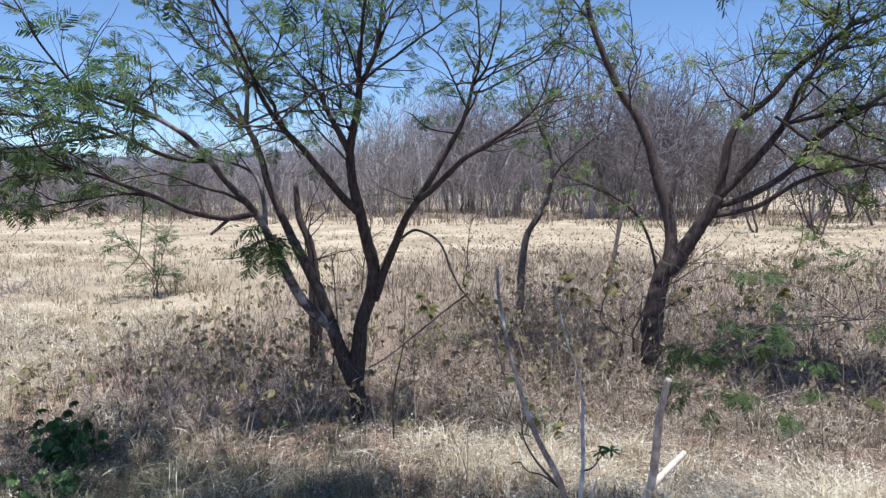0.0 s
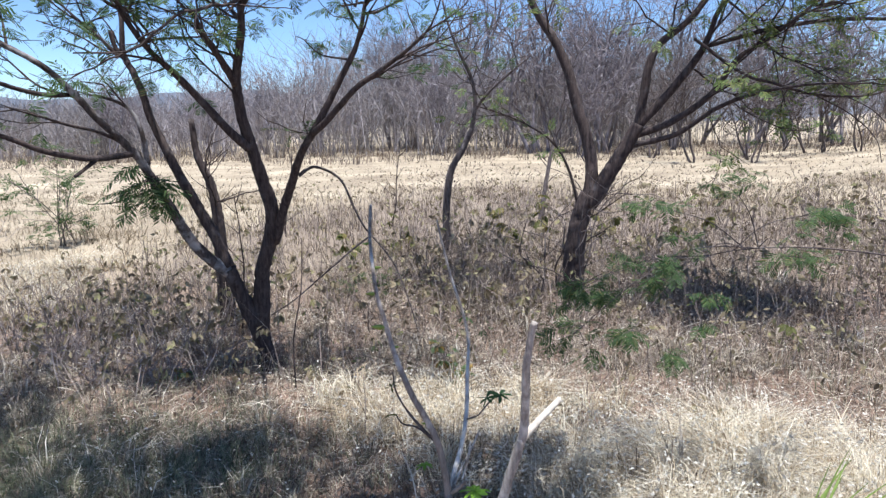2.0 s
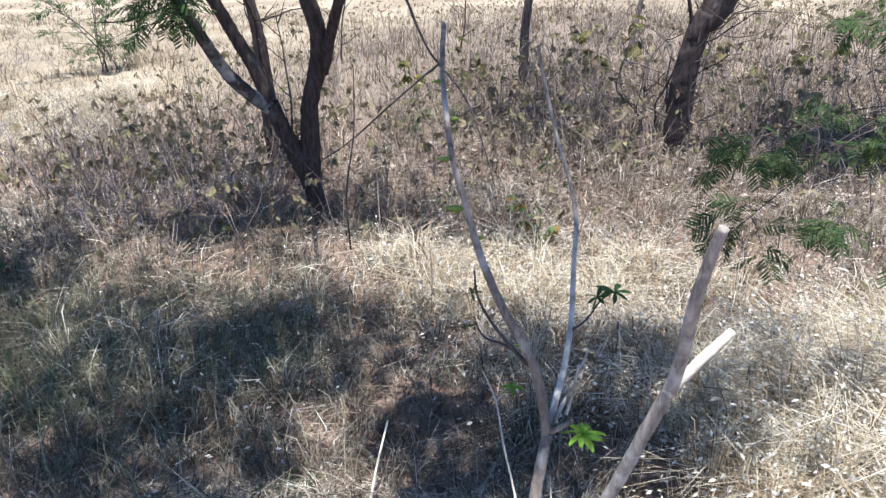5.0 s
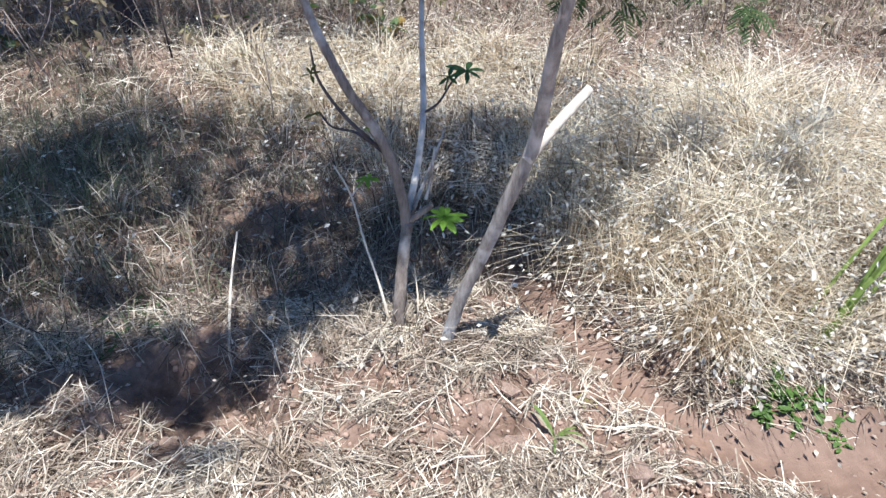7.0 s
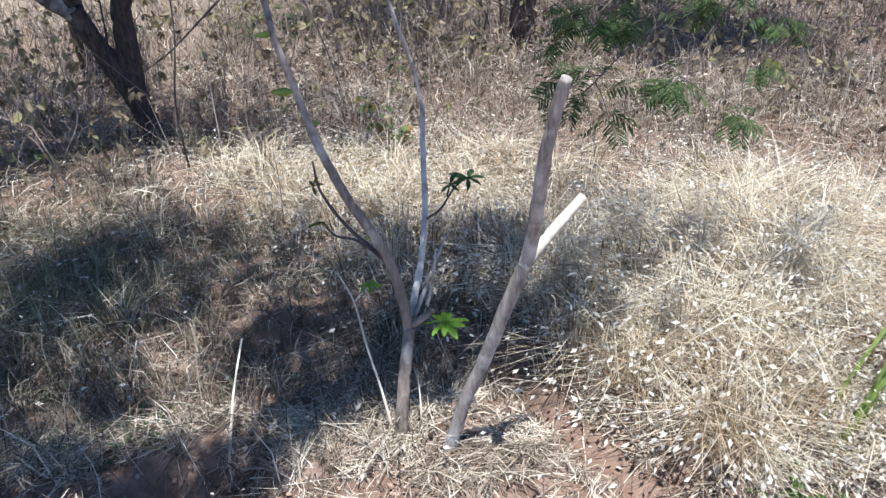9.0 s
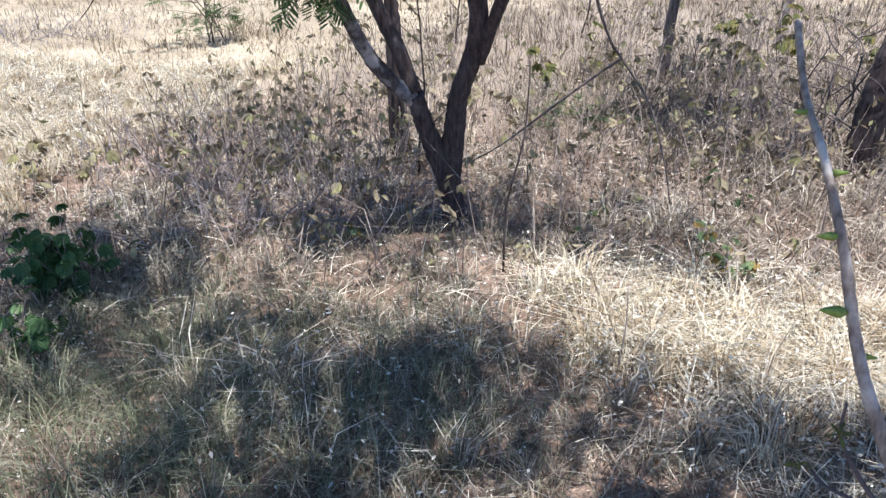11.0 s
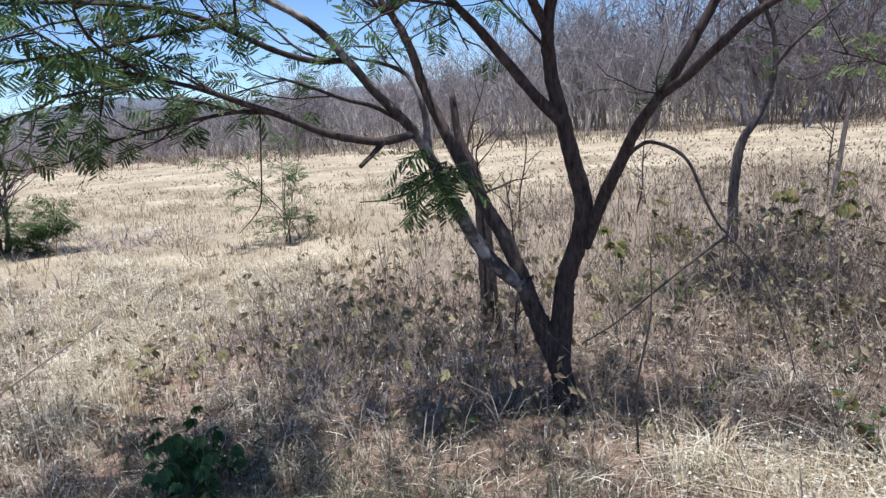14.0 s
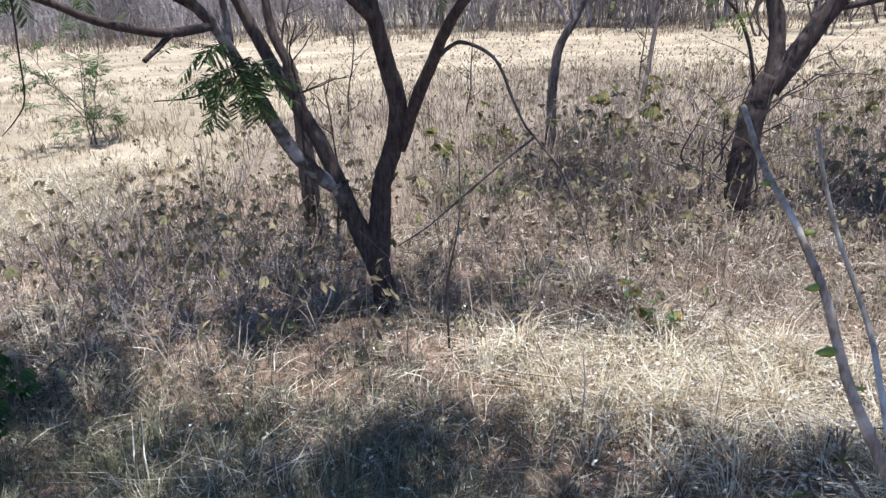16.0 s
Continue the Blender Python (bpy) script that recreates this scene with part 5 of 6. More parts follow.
def leafy_plant(seed, x, y, height, spread, count, size, material, label, lobes=5, stem_material=None, name="leafy_plant"):
    g = np.random.default_rng(seed)
    z0 = float(rise(x, y))
    t = thing(name, x, y, z0, label, "plant")
    v, f = broad_leaf(lobes, 0.35)
    for k in range(max(2, count // 5)):
        s = Soup()
        p = twig(s, None, g, (x + g.normal(0, spread * 0.2), y + g.normal(0, spread * 0.2), z0 - 0.02), (g.normal(0, 0.5) * spread / height, g.normal(0, 0.5) * spread / height, 1), height * g.uniform(0.6, 1.05), 0.005, 0, lift=0.1)
        st = part("stem", s, stem_material or STALK, t, smooth=True)
        for j in range(5):
            q = p[g.integers(len(p) // 3, len(p))]
            s = Soup()
            d = (g.normal(0, 1), g.normal(0, 1), g.normal(-0.5, 0.4))
            c = q + unit(d) * size * 0.25
            s.add(*scatter(v, f, [c], [d], [(g.normal(0, 0.35), g.normal(0, 0.35), 1)], [size * g.uniform(0.6, 1.1)]))
            part("leaf", s, material, st)
    return t


def feathery_branch():
    """A young acacia beside the walk whose long low branch hangs its leaves in flat sprays over the grass."""
    g = np.random.default_rng(88)
    x, y = 4.7, 3.5
    z = float(rise(x, y))
    t = thing("acacia_tree", x, y, z, "young acacia with a low branch of drooping fern-like leaves", "tree")
    limb(t, [(x, y, z - 0.05), (4.66, 3.52, 0.7), (4.5, 3.56, 1.6), (4.35, 3.6, 2.3), (4.3, 3.6, 3.0)], 0.05, 0.02, "trunk", BARK_GREY)
    stem = limb(t, [(4.66, 3.52, 0.7), (4.0, 3.7, 1.0), (3.3, 3.85, 1.22), (2.7, 3.92, 1.32), (2.2, 3.93, 1.32), (1.8, 3.9, 1.22)], 0.006, 0.003, "branch", BARK_GREY, "long thin drooping branch", sides=6)
    sprays = [((1.3, 3.62, 0.98), 1.4), ((1.33, 4.2, 1.03), 1.3), ((1.48, 3.85, 1.2), 1.2), ((1.62, 3.9, 1.12), 1.5), ((1.75, 4.0, 1.55), 1.2), ((1.85, 3.75, 1.28), 1.4), ((2.2, 3.95, 1.62), 0.8), ((2.3, 3.6, 1.35), 1.3), ((2.05, 3.9, 1.05), 1.2), ((2.6, 3.9, 1.5), 1.0), ((1.55, 3.55, 1.0), 1.2)]
    for (ex, ey, ez), leafy in sprays:
        e = np.array((ex, ey, ez))
        i = int(len(stem) * (0.97 - 0.25 * g.uniform(0, 1) - 0.1 * max(0, ex - 2)))
        a = np.array(stem[i])
        p = limb(t, [a, a * 0.66 + e * 0.34 + (0, 0, 0.06), a * 0.3 + e * 0.7 + (0, 0, 0.04), e], 0.003, 0.0015, "spray_stalk", BARK_GREY, sides=5)
        wood, leaves = Soup(), []
        for q in range(4):
            i = int(len(p) * g.uniform(0.6, 0.99))
            twig(wood, leaves, g, p[i], unit(e - a) * 0.5 + g.normal(0, 0.55, 3) * (1, 1, 0.25), g.uniform(0.12, 0.26), 0.002, 0, leafy, -0.08)
        part("twig", wood, BARK_GREY, t, smooth=True)
        part("foliage", leaf_cloud(leaves, g, 0.07, 0.115), LEAF_A, t, "fern-like green leaves")


def dead_trunk():
    t = thing("dead_tree", -1.55, 8.1, float(rise(-1.55, 8.1)), "crooked dead grey-black tree trunk in the grass", "tree")
    g = np.random.default_rng(90)
    p = limb(t, [(-1.54, 8.1, -0.22), (-1.56, 8.1, 0.21), (-1.58, 8.1, 0.74), (-1.59, 8.1, 1.1), (-1.64, 8.1, 1.4), (-1.75, 8.1, 1.68), (-1.79, 8.1, 2.07)], 0.09, 0.03, "trunk", BARK_DARK)
    wood = Soup()
    for k in range(5):
        i = int(len(p) * g.uniform(0.4, 0.98))
        twig(wood, None, g, p[i], (g.normal(0, 0.6), g.normal(0, 0.4), 0.8), g.uniform(0.5, 1.0), 0.012, 1)
    part("twig", wood, BARK_DARK, t, smooth=True)


def reed_clump():
    g = np.random.default_rng(99)
    t = thing("reed_clump", 2.06, 3.03, float(rise(2.06, 3.03)), "clump of long green reed blades at the channel", "reeds")
    for k in range(44):
        a, ln, w = g.normal(0.35, 0.35 if k < 8 else 0.8), g.uniform(0.6, 0.95) if k < 8 else g.uniform(0.25, 0.65), g.uniform(0.005, 0.009) if k < 8 else g.uniform(0.003, 0.011)
        lean = g.uniform(0.15, 0.55) if k < 8 else g.uniform(0.5, 2.4)
        d = unit((math.cos(a) * lean, math.sin(a) * lean, 1.0))
        p0 = np.array((2.06 + g.normal(0, 0.035), 3.03 + g.normal(0, 0.035), float(rise(2.06, 3.03)) - 0.02))
        u = np.linspace(0, 1, 8)[:, None]
        mid = p0 + d * ln * u + np.array((math.cos(a), math.sin(a), -0.5)) * (u ** 2.5) * ln * g.uniform(0.1, 0.4)
        side = unit((-math.sin(a), math.cos(a), 0)) * w * np.sin(np.pi * (0.15 + 0.85 * u)) ** 0.6
        fold = np.array((0, 0, -w * 0.4))
        v = np.stack([mid - side, mid + fold, mid + side], 1).reshape(-1, 3)
        f = []
        for i in range(7):
            for j in (0, 1):
                q = i * 3 + j
                f += [(q, q + 1, q + 4), (q, q + 4, q + 3)]
        s = Soup()
        s.add(v, f)
        part("blade", s, REED if k < 8 else STRAW, t, "" if k < 8 else "dead straw-coloured blade", smooth=True)


def low_weeds(seed, x, y, count, size, material, label, wide=0.12):
    """A sprawling herb: thin stems that creep outwards and carry small heart-shaped leaves."""
    g = np.random.default_rng(seed)
    z = float(rise(x, y))
    t = thing("weed", x, y, z, label, "weed")
    v, f = broad_leaf(1, 0.3)
    v = v * (1, 1.25, 1)
    stems = max(4, count // 8)
    for k in range(stems):
        s = Soup()
        a, ln = g.uniform(0, 6.28), wide * g.uniform(0.5, 1.4)
        p = [np.array((x + g.normal(0, 0.02), y + g.normal(0, 0.02), z - 0.01))]
        for q in range(5):
            a += g.normal(0, 0.35)
            u = p[-1] + np.array((math.cos(a), math.sin(a), 0)) * ln / 5
            u[2] = float(surface(u[0], u[1])) + 0.012 + 0.1 * wide * g.uniform(0.2, 1.5) * math.sin(0.55 * (q + 1))
            p.append(u)
        tube(s, curve(p, 12), (0.002, 0.0012), 4)
        st = part("stem", s, material, t)
        path = curve(p, 24)
        for q in range(count // stems):
            c = path[g.integers(6, 24)] + g.normal(0, 0.008, 3) * (1, 1, 0.3) + (0, 0, 0.008)
            s = Soup()
            s.add(*scatter(v, f, [c], [(g.normal(0, 1), g.normal(0, 1), g.normal(0.1, 0.3))], [(g.normal(0, 0.45), g.normal(0, 0.45), 1)], [size * g.uniform(0.55, 1.2)]))
            part("leaf", s, material, st)


def stick(pts, r, label, material=None, name="stick"):
    z = min(p[2] for p in pts)
    t = thing(name, pts[0][0], pts[0][1], z, label, "stick")
    s = Soup()
    tube(s, curve(pts, 10), (r, r * 0.6), 6, 0.06, 3)
    part("shaft", s, material or STALK, t, smooth=True)


shrubs()
twig_bush(5, -2.0, 7.0, 0.45, 0.35, 0.42, 60, PURPLE_TWIG, "tangled grey-violet bare twigs beside the tree")
twig_bush(8, -2.7, 7.1, 0.4, 0.3, 0.7, 34, PURPLE_TWIG, "spreading leafless grey shrub beside the tree")
twig_bush(9, -3.4, 7.6, 0.4, 0.3, 0.75, 26, PURPLE_TWIG, "spreading leafless grey shrub in sunny grass")
twig_bush(10, -2.2, 6.4, 0.4, 0.25, 0.5, 32, PURPLE_TWIG, "low leafless grey shrub in shade")
twig_bush(6, -1.5, 7.1, 0.2, 0.2, 0.5, 24, PURPLE_TWIG, "tangled grey-violet bare twigs beside the tree")
twig_bush(7, -8.1, 12.1, 0.8, 0.45, 0.5, 120, PURPLE_TWIG, "grey heap of cut dry brush in the field", "brush_heap")
leafy_plant(11, -3.02, 5.35, 0.58, 0.3, 130, 0.1, LEAF_DEEP, "deep green broad-leaved plant in shade")
leafy_plant(17, -2.75, 4.75, 0.4, 0.35, 70, 0.085, LEAF_DEEP, "low deep green broad-leaved plant in shade")
leafy_plant(12, -1.6, 6.3, 0.26, 0.4, 34, 0.075, LEAF_PALE, "small green plant with one browning leaf")
leafy_plant(13, 0.88, 6.05, 0.5, 0.2, 20, 0.1, LEAF_PALE, "yellowing broad-leaved seedling among dry grass")
leafy_plant(14, 2.62, 5.0, 0.5, 0.2, 10, 0.1, LEAF_DRY, "yellow-brown leafy shoot in dry grass")
leafy_plant(15, -4.15, 6.9, 0.6, 0.4, 22, 0.12, LEAF_DRY, "olive-leaved shoot in the sunny grass")
leafy_plant(16, 0.1, 6.9, 0.3, 0.4, 15, 0.07, LEAF_A, "low green seedling beside dry branches")
for k, (x, y, h, sz) in enumerate(((2.2, 11.2, 0.75, 0.2), (2.75, 11.8, 0.85, 0.22), (3.7, 11.4, 0.7, 0.2), (4.9, 10.6, 0.8, 0.18), (1.6, 12.0, 0.9, 0.18), (-0.3, 10.2, 0.7, 0.17), (0.4, 10.8, 0.75, 0.17))):
    leafy_plant(40 + k, x, y, h, 0.35, 14, sz, LEAF_OLIVE, "olive shrub with drooping palmate leaves in the field", 5)
leafy_plant(51, 1.15, 7.6, 0.3, 0.3, 14, 0.1, LEAF_A, "low green seedling in brown litter", 3)
leafy_plant(52, 4.3, 6.9, 0.3, 0.3, 12, 0.12, LEAF_OLIVE, "yellowing low plant in dead grass", 3)


def feathery_patch(seed, x, y, spread, count, label):
    g = np.random.default_rng(seed)
    z = float(rise(x, y))
    t = thing("feathery_seedling", x, y, z, label, "plant")
    wood, leaves = Soup(), []
    for k in range(count):
        px, py = x + g.normal(0, spread), y + g.normal(0, spread * 0.6)
        twig(wood, leaves, g, (px, py, float(rise(px, py))), (g.normal(0, 0.6), g.normal(0, 0.6), 0.7), g.uniform(0.2, 0.4), 0.003, 0, 0.9, -0.02)
    tagged(part("twig_work", wood, STALK, t), kind="stuff")
    tagged(part("foliage", leaf_cloud(leaves, g, 0.08, 0.14), LEAF_A, t), kind="stuff")


feathery_patch(61, 0.18, 9.2, 0.28, 16, "low feathery green seedlings in brown litter")
feathery_patch(62, -5.3, 12.6, 0.3, 7, "small feathery sapling in the bright field")


def thin_sapling(seed, x, y, height, label, leafy, r=0.014):
    g = np.random.default_rng(seed)
    z = float(rise(x, y))
    t = thing("thin_sapling", x, y, z, label, "sapling")
    s = Soup()
    leaves = [] if leafy else None
    for k in range(5 if leafy else 1):
        twig(s, leaves, g, (x + g.normal(0, 0.08), y, z - 0.05), (g.normal(0, 0.25 if leafy else 0.15), g.normal(0, 0.1), 1), height * g.uniform(0.8, 1.0), r, 2 if not leafy else 1, leafy, 0.08, fork=0.4, wander=0.1)
    tagged(part("branch_work", s, BARK_GREY if leafy else BARK_DARK, t, smooth=True), kind="stuff")
    if leaves:
        tagged(part("foliage", leaf_cloud(leaves, g, 0.12, 0.2, FEATHER_COARSE), LEAF_A, t), kind="stuff")


thin_sapling(71, -1.33, 7.8, 1.7, "dark bare forked sapling behind the tree", 0.0)
thin_sapling(72, -5.2, 12.0, 1.9, "thin leafy sapling at the edge of the bright field", 0.3, 0.011)
thin_sapling(73, 0.2, 13.5, 1.6, "thin bare sapling in the field", 0.0, 0.016)
thin_sapling(74, -1.7, 12.4, 1.8, "thin bare sapling in the field", 0.0, 0.016)
thin_sapling(75, 3.2, 14.2, 1.9, "thin bare sapling in the field", 0.0, 0.018)
thin_sapling(76, 2.35, 8.35, 1.9, "bare grey forked sapling beside a dark trunk", 0.0, 0.02)
feathery_branch()
dead_trunk()
reed_clump()
low_weeds(21, 1.8, 2.88, 120, 0.036, LEAF_WEED, "fresh green weed sprawling at the edge of damp mud", 0.13)
low_weeds(22, -0.25, 3.56, 90, 0.024, LEAF_DEEP, "small dark green weed beside a hollow", 0.2)
low_weeds(25, -0.85, 3.9, 36, 0.03, LEAF_DEEP, "small dark green weed in shaded grass", 0.16)
low_weeds(24, 1.97, 2.78, 50, 0.032, LEAF_WEED, "fresh green weed beside reeds", 0.1)


def sprout(seed, x, y, broad=1.0):
    g = np.random.default_rng(seed)
    z = float(surface(x, y))
    t = thing("grass_sprout", x, y, z, "small fresh green grass sprout in dry earth", "grass sprout")
    for k in range(6):
        a, ln, w = g.uniform(0, 6.28), g.uniform(0.07, 0.14) * broad ** 0.4, g.uniform(0.002, 0.0045) * broad
        u = np.linspace(0, 1, 6)[:, None]
        d = np.array((math.cos(a) * 0.7, math.sin(a) * 0.7, 0.8))
        mid = np.array((x, y, z - 0.005)) + d * ln * u - np.array((0, 0, 0.6)) * ln * u ** 2.4
        side = np.array((-math.sin(a), math.cos(a), 0)) * w * np.sin(np.pi * (0.2 + 0.8 * u)) ** 0.7
        s = Soup()
        q = np.arange(5)[:, None] * 2
        s.add(np.stack([mid - side, mid + side], 1).reshape(-1, 3), np.concatenate([q + (0, 1, 3), q + (0, 3, 2)]))
        part("blade", s, (LEAF_WEED if broad > 1 else LEAF_PALE) if k < 4 else GRASS_GREEN, t, smooth=True)


sprout(27, 1.05, 2.79, 1.8)
sprout(28, 1.17, 2.95)
stick([(0.07, 3.38, -0.14), (0.09, 3.55, 0.0), (0.12, 3.75, 0.1)], 0.006, "pale dry stick leaning in a hollow", WOOD_BARE)
stick([(0.09, 3.38, -0.16), (0.1, 3.5, -0.05), (0.13, 3.62, 0.03)], 0.005, "dark dry stick in a hollow", BARK_DARK)
stick([(-5.1, 5.5, -0.1), (-5.0, 6.3, 0.1), (-4.9, 7.2, 0.3)], 0.012, "thin bare fallen branch leaning in the grass", STALK, "fallen_branch")
stick([(0.2, 5.02, -0.12), (0.21, 5.02, 0.1), (0.2, 5.05, 0.3)], 0.004, "thin upright dead stalk", STALK)
stick([(-0.42, 5.88, -0.12), (-0.42, 5.9, 0.3), (-0.34, 5.9, 0.7), (-0.33, 6.0, 1.1)], 0.007, "thin upright dark stalk beside the trunk", BARK_DARK)


# ---- distance ----
def bare_tree(seed, x, y, height, label, bark=None):
    g = np.random.default_rng(seed)
    z0 = float(rise(x, y))
    t = thing("bare_tree", x, y, z0, label, "tree", "bare trees at the field's edge")
    wood = Soup()
    for k in range(g.integers(2, 4)):
        a = g.uniform(0, 6.28)
        lean = g.uniform(0.1, 0.5)
        s = Soup()
        n = 9
        p, d = [np.array((x + 0.1 * math.cos(a), y + 0.1 * math.sin(a), z0 - 0.1))], np.array((math.cos(a) * lean, math.sin(a) * lean, 1))
        for i in range(n):
            d = unit(d + g.normal(0, 0.16, 3) + (0, 0, 0.08))
            p.append(p[-1] + d * height * 0.62 / n)
            if i > 2:
                for _ in range(2 if i % 2 else 1):
                    branch_far(wood, g, p[-1], unit(d + g.normal(0, 0.7, 3) + (0, 0, 0.25)), height * g.uniform(0.22, 0.45), 0.028 * height / 5, 2)
        tube(s, p, (0.055 * height / 5, 0.015), 6)
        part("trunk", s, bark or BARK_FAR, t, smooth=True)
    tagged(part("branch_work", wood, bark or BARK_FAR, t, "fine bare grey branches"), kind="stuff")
    return t


def branch_far(soup, g, p, d, length, r, level):
    n = 4 if level else 2
    pts = [np.array(p)]
    for i in range(n):
        d = unit(d + g.normal(0, 0.22, 3) + (0, 0, 0.06))
        pts.append(pts[-1] + d * length / n)
        if level and i > 0:
            for _ in range(2):
                branch_far(soup, g, pts[-1], unit(d + g.normal(0, 0.6, 3)), length * g.uniform(0.35, 0.65), r * 0.5, level - 1)
    if level:
        tube(soup, pts, (r, max(r * 0.3, 0.006)), 3)
    else:
        w = unit(np.cross(d, g.normal(0, 1, 3))) * max(r * 0.6, 0.007)
        soup.add([pts[0] - w, pts[0] + w, pts[1] + w * 0.8, pts[1] - w * 0.8, pts[2]], [(0, 1, 2), (0, 2, 3), (3, 2, 4)])


def woods():
    g = np.random.default_rng(500)
    kinds = [bare_tree(k, x, y, h, "leafless grey tree with forked trunks at the field's edge") for k, x, y, h in
             ((31, 2.0, 41.0, 6.0), (32, 9.0, 36.0, 5.5), (33, -9.0, 46.0, 5.5), (34, 16.0, 33.0, 6.5), (35, 24.0, 38.0, 7.0))]
    dark = [bare_tree(k, x, y, h, "dark-stemmed bare tree forking low in pale grass", BARK_GREY) for k, x, y, h in ((36, 15.5, 31.0, 4.6), (37, 20.0, 33.0, 5.0), (38, 12.0, 34.0, 4.6))]
    for u, y in ((0.42, 30.0), (0.5, 29.0), (0.58, 34.0), (0.66, 30.5), (0.71, 36.0), (0.78, 33.0), (0.84, 36.0), (0.9, 34.0), (0.36, 36.0), (0.97, 38.0), (0.54, 38.0), (0.74, 31.0)):
        x = u * y
        c = copy_thing(dark[g.integers(0, 3)], pose(x, y, float(rise(x, y)) - 0.05, 0, 0, g.uniform(0, 360)))
        f = g.uniform(0.8, 1.15)
        c.scale = (f, f, f)
    for k in range(38):
        u = g.uniform(-0.5, 1)
        y = 41 + g.uniform(-2, 14) - (9 * u if u > 0 else 0)
        x = 3 + u * 0.98 * y
        m = pose(x, y, float(rise(x, y)) - 0.05, 0, 0, g.uniform(0, 360))
        c = copy_thing(kinds[g.integers(0, 5)], m)
        f = g.uniform(0.75, 1.15) * (0.9 + 0.65 / (1 + math.exp(-(x + 9) / 2)))
        c.scale = (f, f, f)


def thicket():
    """The continuous grey scrub behind the field: stems in clumps, with fine twigs along them."""
    g = np.random.default_rng(600)
    s = Soup()
    n = 9000
    cy = 40 + 38 * g.uniform(0, 1, 1500) ** 1.3
    cx = g.uniform(-1.5, 1.15, 1500) * cy
    thin = (cx > 0.4 * cy) & (g.uniform(0, 1, 1500) < 0.7)
    cx[thin] = g.uniform(-1.5, 0.35, thin.sum()) * cy[thin]
    k = g.integers(0, 1500, n)
    x, y = cx[k] + g.normal(0, 0.35, n), cy[k] + g.normal(0, 0.35, n)
    top = 3.9 + 1.0 * value_noise(x, y, 0.35, 4) + 4.2 / (1 + np.exp(-(x + 9) / 3)) - 1.2 * np.exp(-(cy[k] - 40) / 4)
    h = top * g.uniform(0.55, 1.1, n)
    a, lean, bend = g.uniform(0, 6.28, n), g.uniform(0, 0.75, n), g.uniform(0, 0.4, n)
    v, f, tip, d = blades(x, y, h, g.uniform(0.02, 0.06, n), lean, bend, 601, aim=a)
    s.add(v, f)
    m = 150000
    k = g.integers(0, n, m)
    t = g.uniform(0.2, 1.0, m)
    root = np.stack([x[k], y[k], rise(x[k], y[k])], -1)
    p = root + (tip[k] - root) * t[:, None] + g.normal(0, 0.12, (m, 3))
    way = (tip[k] - root) / h[k][:, None] * 0.6 + g.normal(0, 0.55, (m, 3)) + (0, 0, 0.15)
    ln = g.uniform(0.3, 1.5, m) * (0.5 + 0.12 * h[k])
    side = np.cross(way, g.normal(0, 1, (m, 3)))
    side *= (g.uniform(0.008, 0.022, m) / (np.linalg.norm(side, axis=1) + 1e-6))[:, None]
    s.add(np.stack([p - side, p + side, p + way * ln[:, None]], 1), np.arange(3 * m).reshape(-1, 3))
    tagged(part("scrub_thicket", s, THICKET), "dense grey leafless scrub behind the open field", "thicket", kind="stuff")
    s = Soup()
    m = 22000
    cx = g.uniform(-90, 40, 130)
    cy = g.uniform(46, 66, 130)
    k = g.integers(0, 130, m)
    px, py = cx[k] + g.normal(0, 1.0, m), cy[k] + g.normal(0, 0.8, m)
    pz = rise(px, py) + 0.5 + np.abs(g.normal(0, 1.5, m))
    tv, tf = np.array([(0, 0, 0), (0.5, 0.25, 0.1), (1, 0, 0), (0.5, -0.25, 0.1)]), np.array([(0, 1, 2), (0, 2, 3)])
    s.add(*scatter(tv, tf, np.stack([px, py, pz], -1), g.normal(0, 1, (m, 3)), g.normal(0, 1, (m, 3)), g.uniform(0.08, 0.24, m)))
    tagged(part("thicket_leaves", s, LEAF_FAR), "sparse olive leaves in the far scrub", "foliage", kind="stuff")


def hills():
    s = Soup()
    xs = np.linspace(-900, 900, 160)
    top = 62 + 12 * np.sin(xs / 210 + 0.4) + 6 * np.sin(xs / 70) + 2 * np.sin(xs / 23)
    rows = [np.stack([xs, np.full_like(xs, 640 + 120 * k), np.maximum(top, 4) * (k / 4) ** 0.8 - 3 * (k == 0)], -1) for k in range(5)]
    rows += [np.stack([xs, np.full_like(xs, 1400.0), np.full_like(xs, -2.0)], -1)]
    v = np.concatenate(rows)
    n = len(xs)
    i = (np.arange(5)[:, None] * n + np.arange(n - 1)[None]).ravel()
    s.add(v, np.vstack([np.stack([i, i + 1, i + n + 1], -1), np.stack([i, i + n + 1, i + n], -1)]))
    tagged(part("distant_hills", s, HILL, smooth=True), "low hills on the horizon tinted hazy blue-grey", "hills", kind="structure")


# scrub colour lightened to mauve-grey in place of haze in the air
THICKET = blade_material("hazed_scrub", [(0, (0.18, 0.16, 0.17)), (0.5, (0.31, 0.28, 0.297)), (1, (0.44, 0.405, 0.425))], patch=(0.75, 0.76, 0.68), patch_scale=0.1, glow=0.15)
LEAF_FAR = blade_material("olive_far_leaf", [(0, (0.06, 0.065, 0.03)), (0.6, (0.12, 0.12, 0.055)), (1, (0.2, 0.16, 0.08))], glow=0.3)
# hills carry their blue distance haze in the base colour
HILL = soil_material("haze_tinted_hill", [(0.3, (0.1, 0.125, 0.17)), (0.7, (0.14, 0.165, 0.21))], scale=0.02, bump_depth=1.0)
woods()
thicket()
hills()


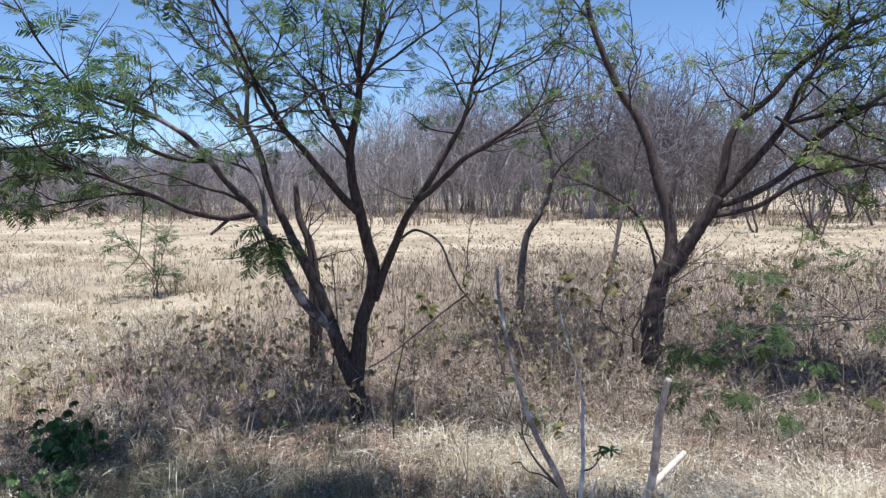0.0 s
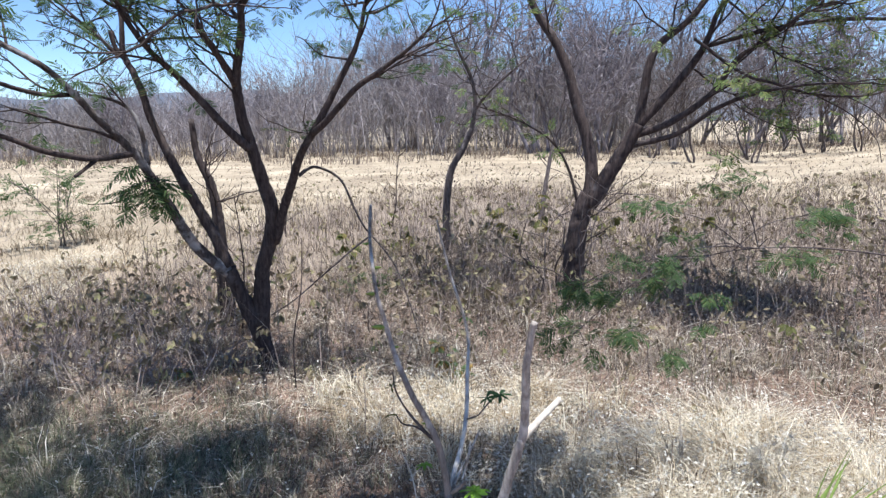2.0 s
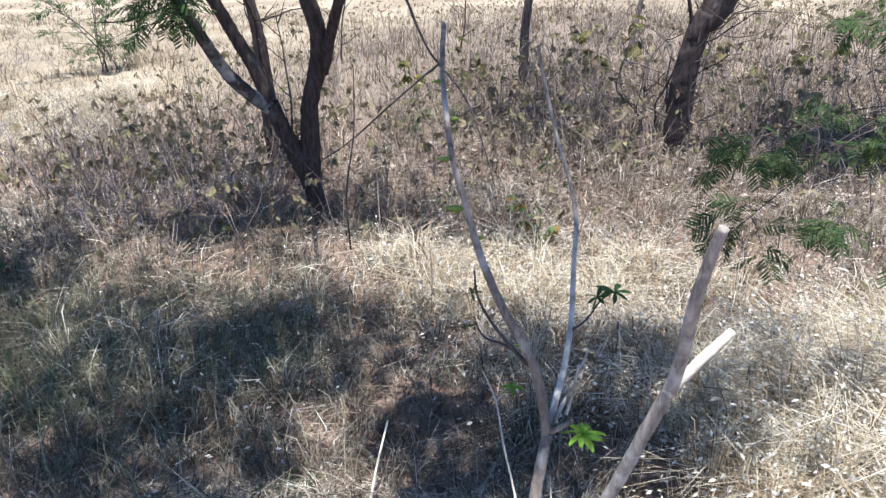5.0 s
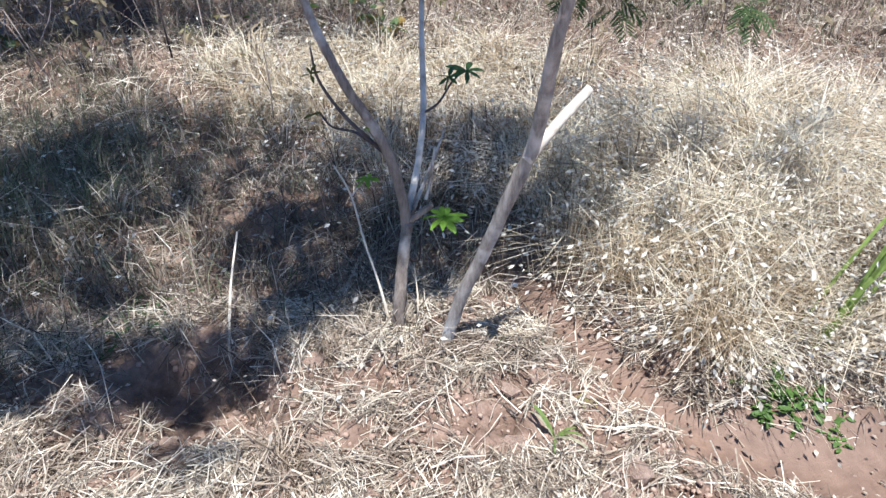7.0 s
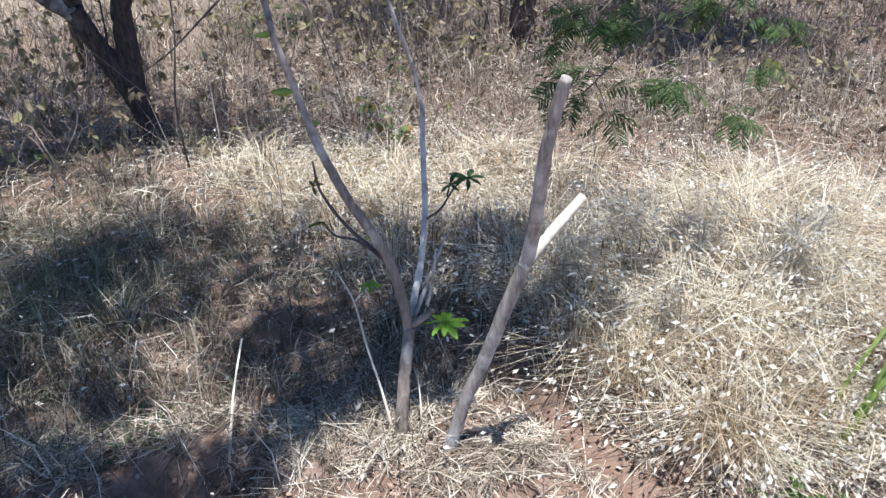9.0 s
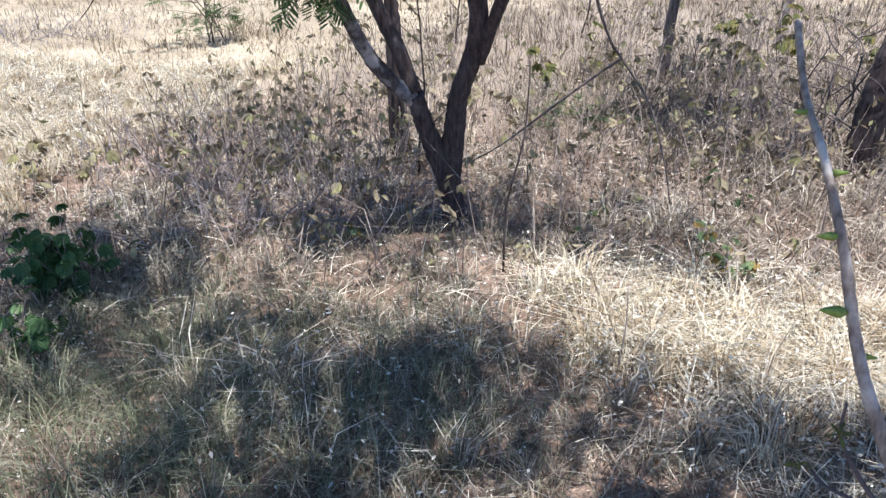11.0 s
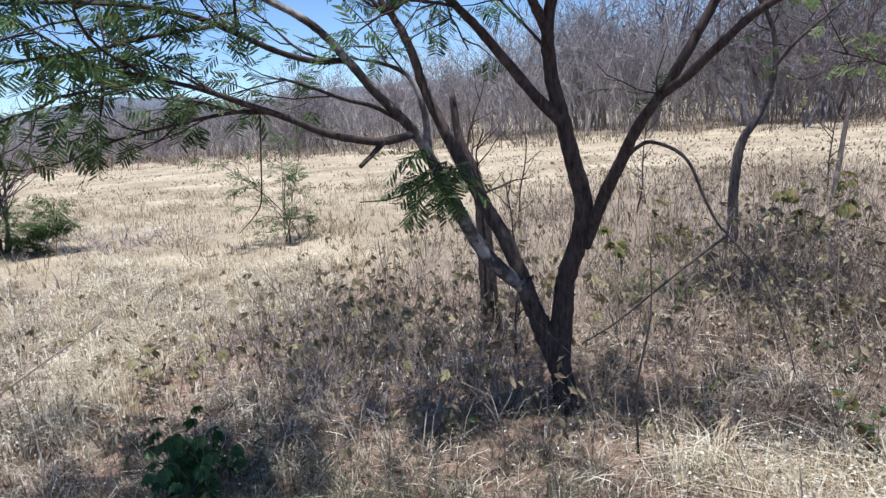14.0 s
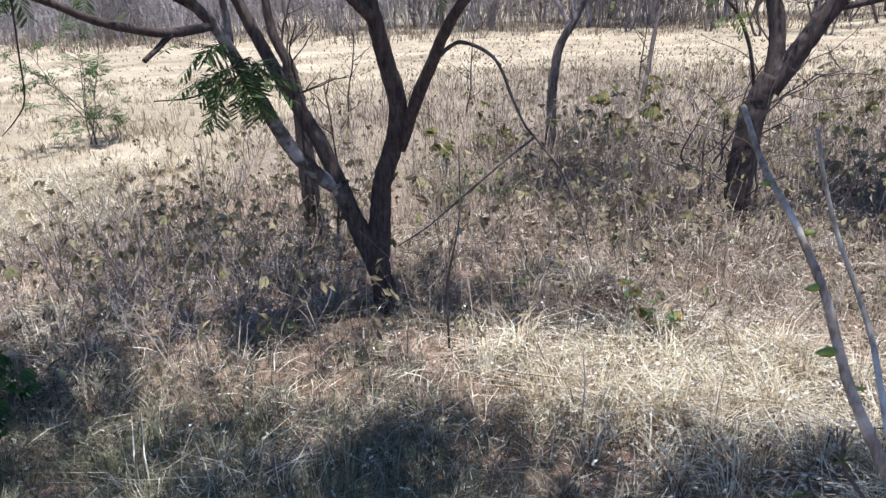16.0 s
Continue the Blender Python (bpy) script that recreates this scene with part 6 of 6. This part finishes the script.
def multi_stem_tree():
    g = np.random.default_rng(700)
    x, y = -10.3, 11.7
    t = thing("multi_stem_shrub_tree", x, y, float(rise(x, y)), "many-stemmed thin shrub tree with green leaves at its foot", "tree")
    wood, leaves = Soup(), []
    for k in range(13):
        twig(wood, None, g, (x + g.normal(0, 0.12), y + g.normal(0, 0.1), float(rise(x, y)) - 0.05), (g.normal(-0.1, 0.27), g.normal(0, 0.2), 1), g.uniform(2.6, 3.9), 0.028, 1, lift=0.12, fork=0.3, spread=0.5, wander=0.09)
    tagged(part("stem_work", wood, BARK_GREY, t, smooth=True), kind="stuff")
    wood = Soup()
    for k in range(8):
        twig(wood, leaves, g, (x + g.normal(0.5, 0.3), y, 0.0), (g.normal(0.3, 0.4), g.normal(0, 0.3), 0.7), 0.9, 0.008, 1, 0.9)
    tagged(part("twig_work", wood, BARK_GREY, t, smooth=True), kind="stuff")
    part("foliage", leaf_cloud(leaves, g, 0.15, 0.25), LEAF_A, t, "low feathery green leaves")


multi_stem_tree()


# ---- clods ----
def clods():
    g = np.random.default_rng(800)
    meshes = []
    for k in range(8):
        bm = bmesh.new()
        bmesh.ops.create_icosphere(bm, subdivisions=1, radius=1)
        for v in bm.verts:
            v.co *= g.uniform(0.75, 1.2)
        for _ in range(6):
            cut = Vector(g.normal(0, 1, 3)).normalized()
            far = g.uniform(0.5, 0.85)
            for v in bm.verts:
                v.co -= cut * max(0.0, v.co.dot(cut) - far)
        for v in bm.verts:
            v.co.z *= 0.7
        me = bpy.data.meshes.new("clod")
        bm.to_mesh(me)
        bm.free()
        me.materials.append(CLOD)
        meshes.append(me)
    count = 0
    while count < 300:
        x, y = g.uniform(-0.7, 2.0), g.uniform(1.9, 3.6)
        b = float(bare(np.array([x]), np.array([y]))[0])
        if g.uniform() > b or float(mud_shape(np.array([x]), np.array([y]))[0]) > -0.1:
            continue
        r = g.uniform(0.014, 0.04) * (1.5 if g.uniform() < 0.25 else 0.75)
        ob = new("clod", meshes[g.integers(0, 8)])
        ob.parent = ground
        ob.matrix_basis = pose(x, y, float(surface(np.array([x]), np.array([y]))[0]) + r * 0.2, g.normal(0, 20), g.normal(0, 20), g.uniform(0, 360)) @ Matrix.Scale(r, 4)
        count += 1


clods()


def crumbs():
    """Small angular crumbs of dry earth, too many to count."""
    g = np.random.default_rng(810)
    n = 16000
    x, y = g.uniform(-1.1, 2.1, n), g.uniform(1.9, 3.7, n)
    keep = (g.uniform(0, 1, n) < bare(x, y) * (0.5 + 0.9 * value_noise(x, y, 6.0, 44))) & ((mud_shape(x, y) < -0.05) | (g.uniform(0, 1, n) < 0.12))
    x, y = x[keep], y[keep]
    n = len(x)
    tv = np.array([(1, 0, 0.1), (-0.9, 0.2, 0), (0.1, 0.8, 0.1), (0, -0.9, -0.1), (0.2, 0.1, 0.7), (0, 0, -0.6)])
    tf = np.array([(0, 2, 4), (2, 1, 4), (1, 3, 4), (3, 0, 4), (2, 0, 5), (1, 2, 5), (3, 1, 5), (0, 3, 5)])
    size = 0.004 + 0.014 * g.uniform(0, 1, n) ** 2.2
    v, f = scatter(tv, tf, np.stack([x, y, surface(x, y) + size * 0.35], -1), g.normal(0, 1, (n, 3)), g.normal(0, 1, (n, 3)), size)
    lay("soil_crumbs", CLOD, "pale pinkish crumbs of dry earth", "soil crumbs", v, f)


crumbs()
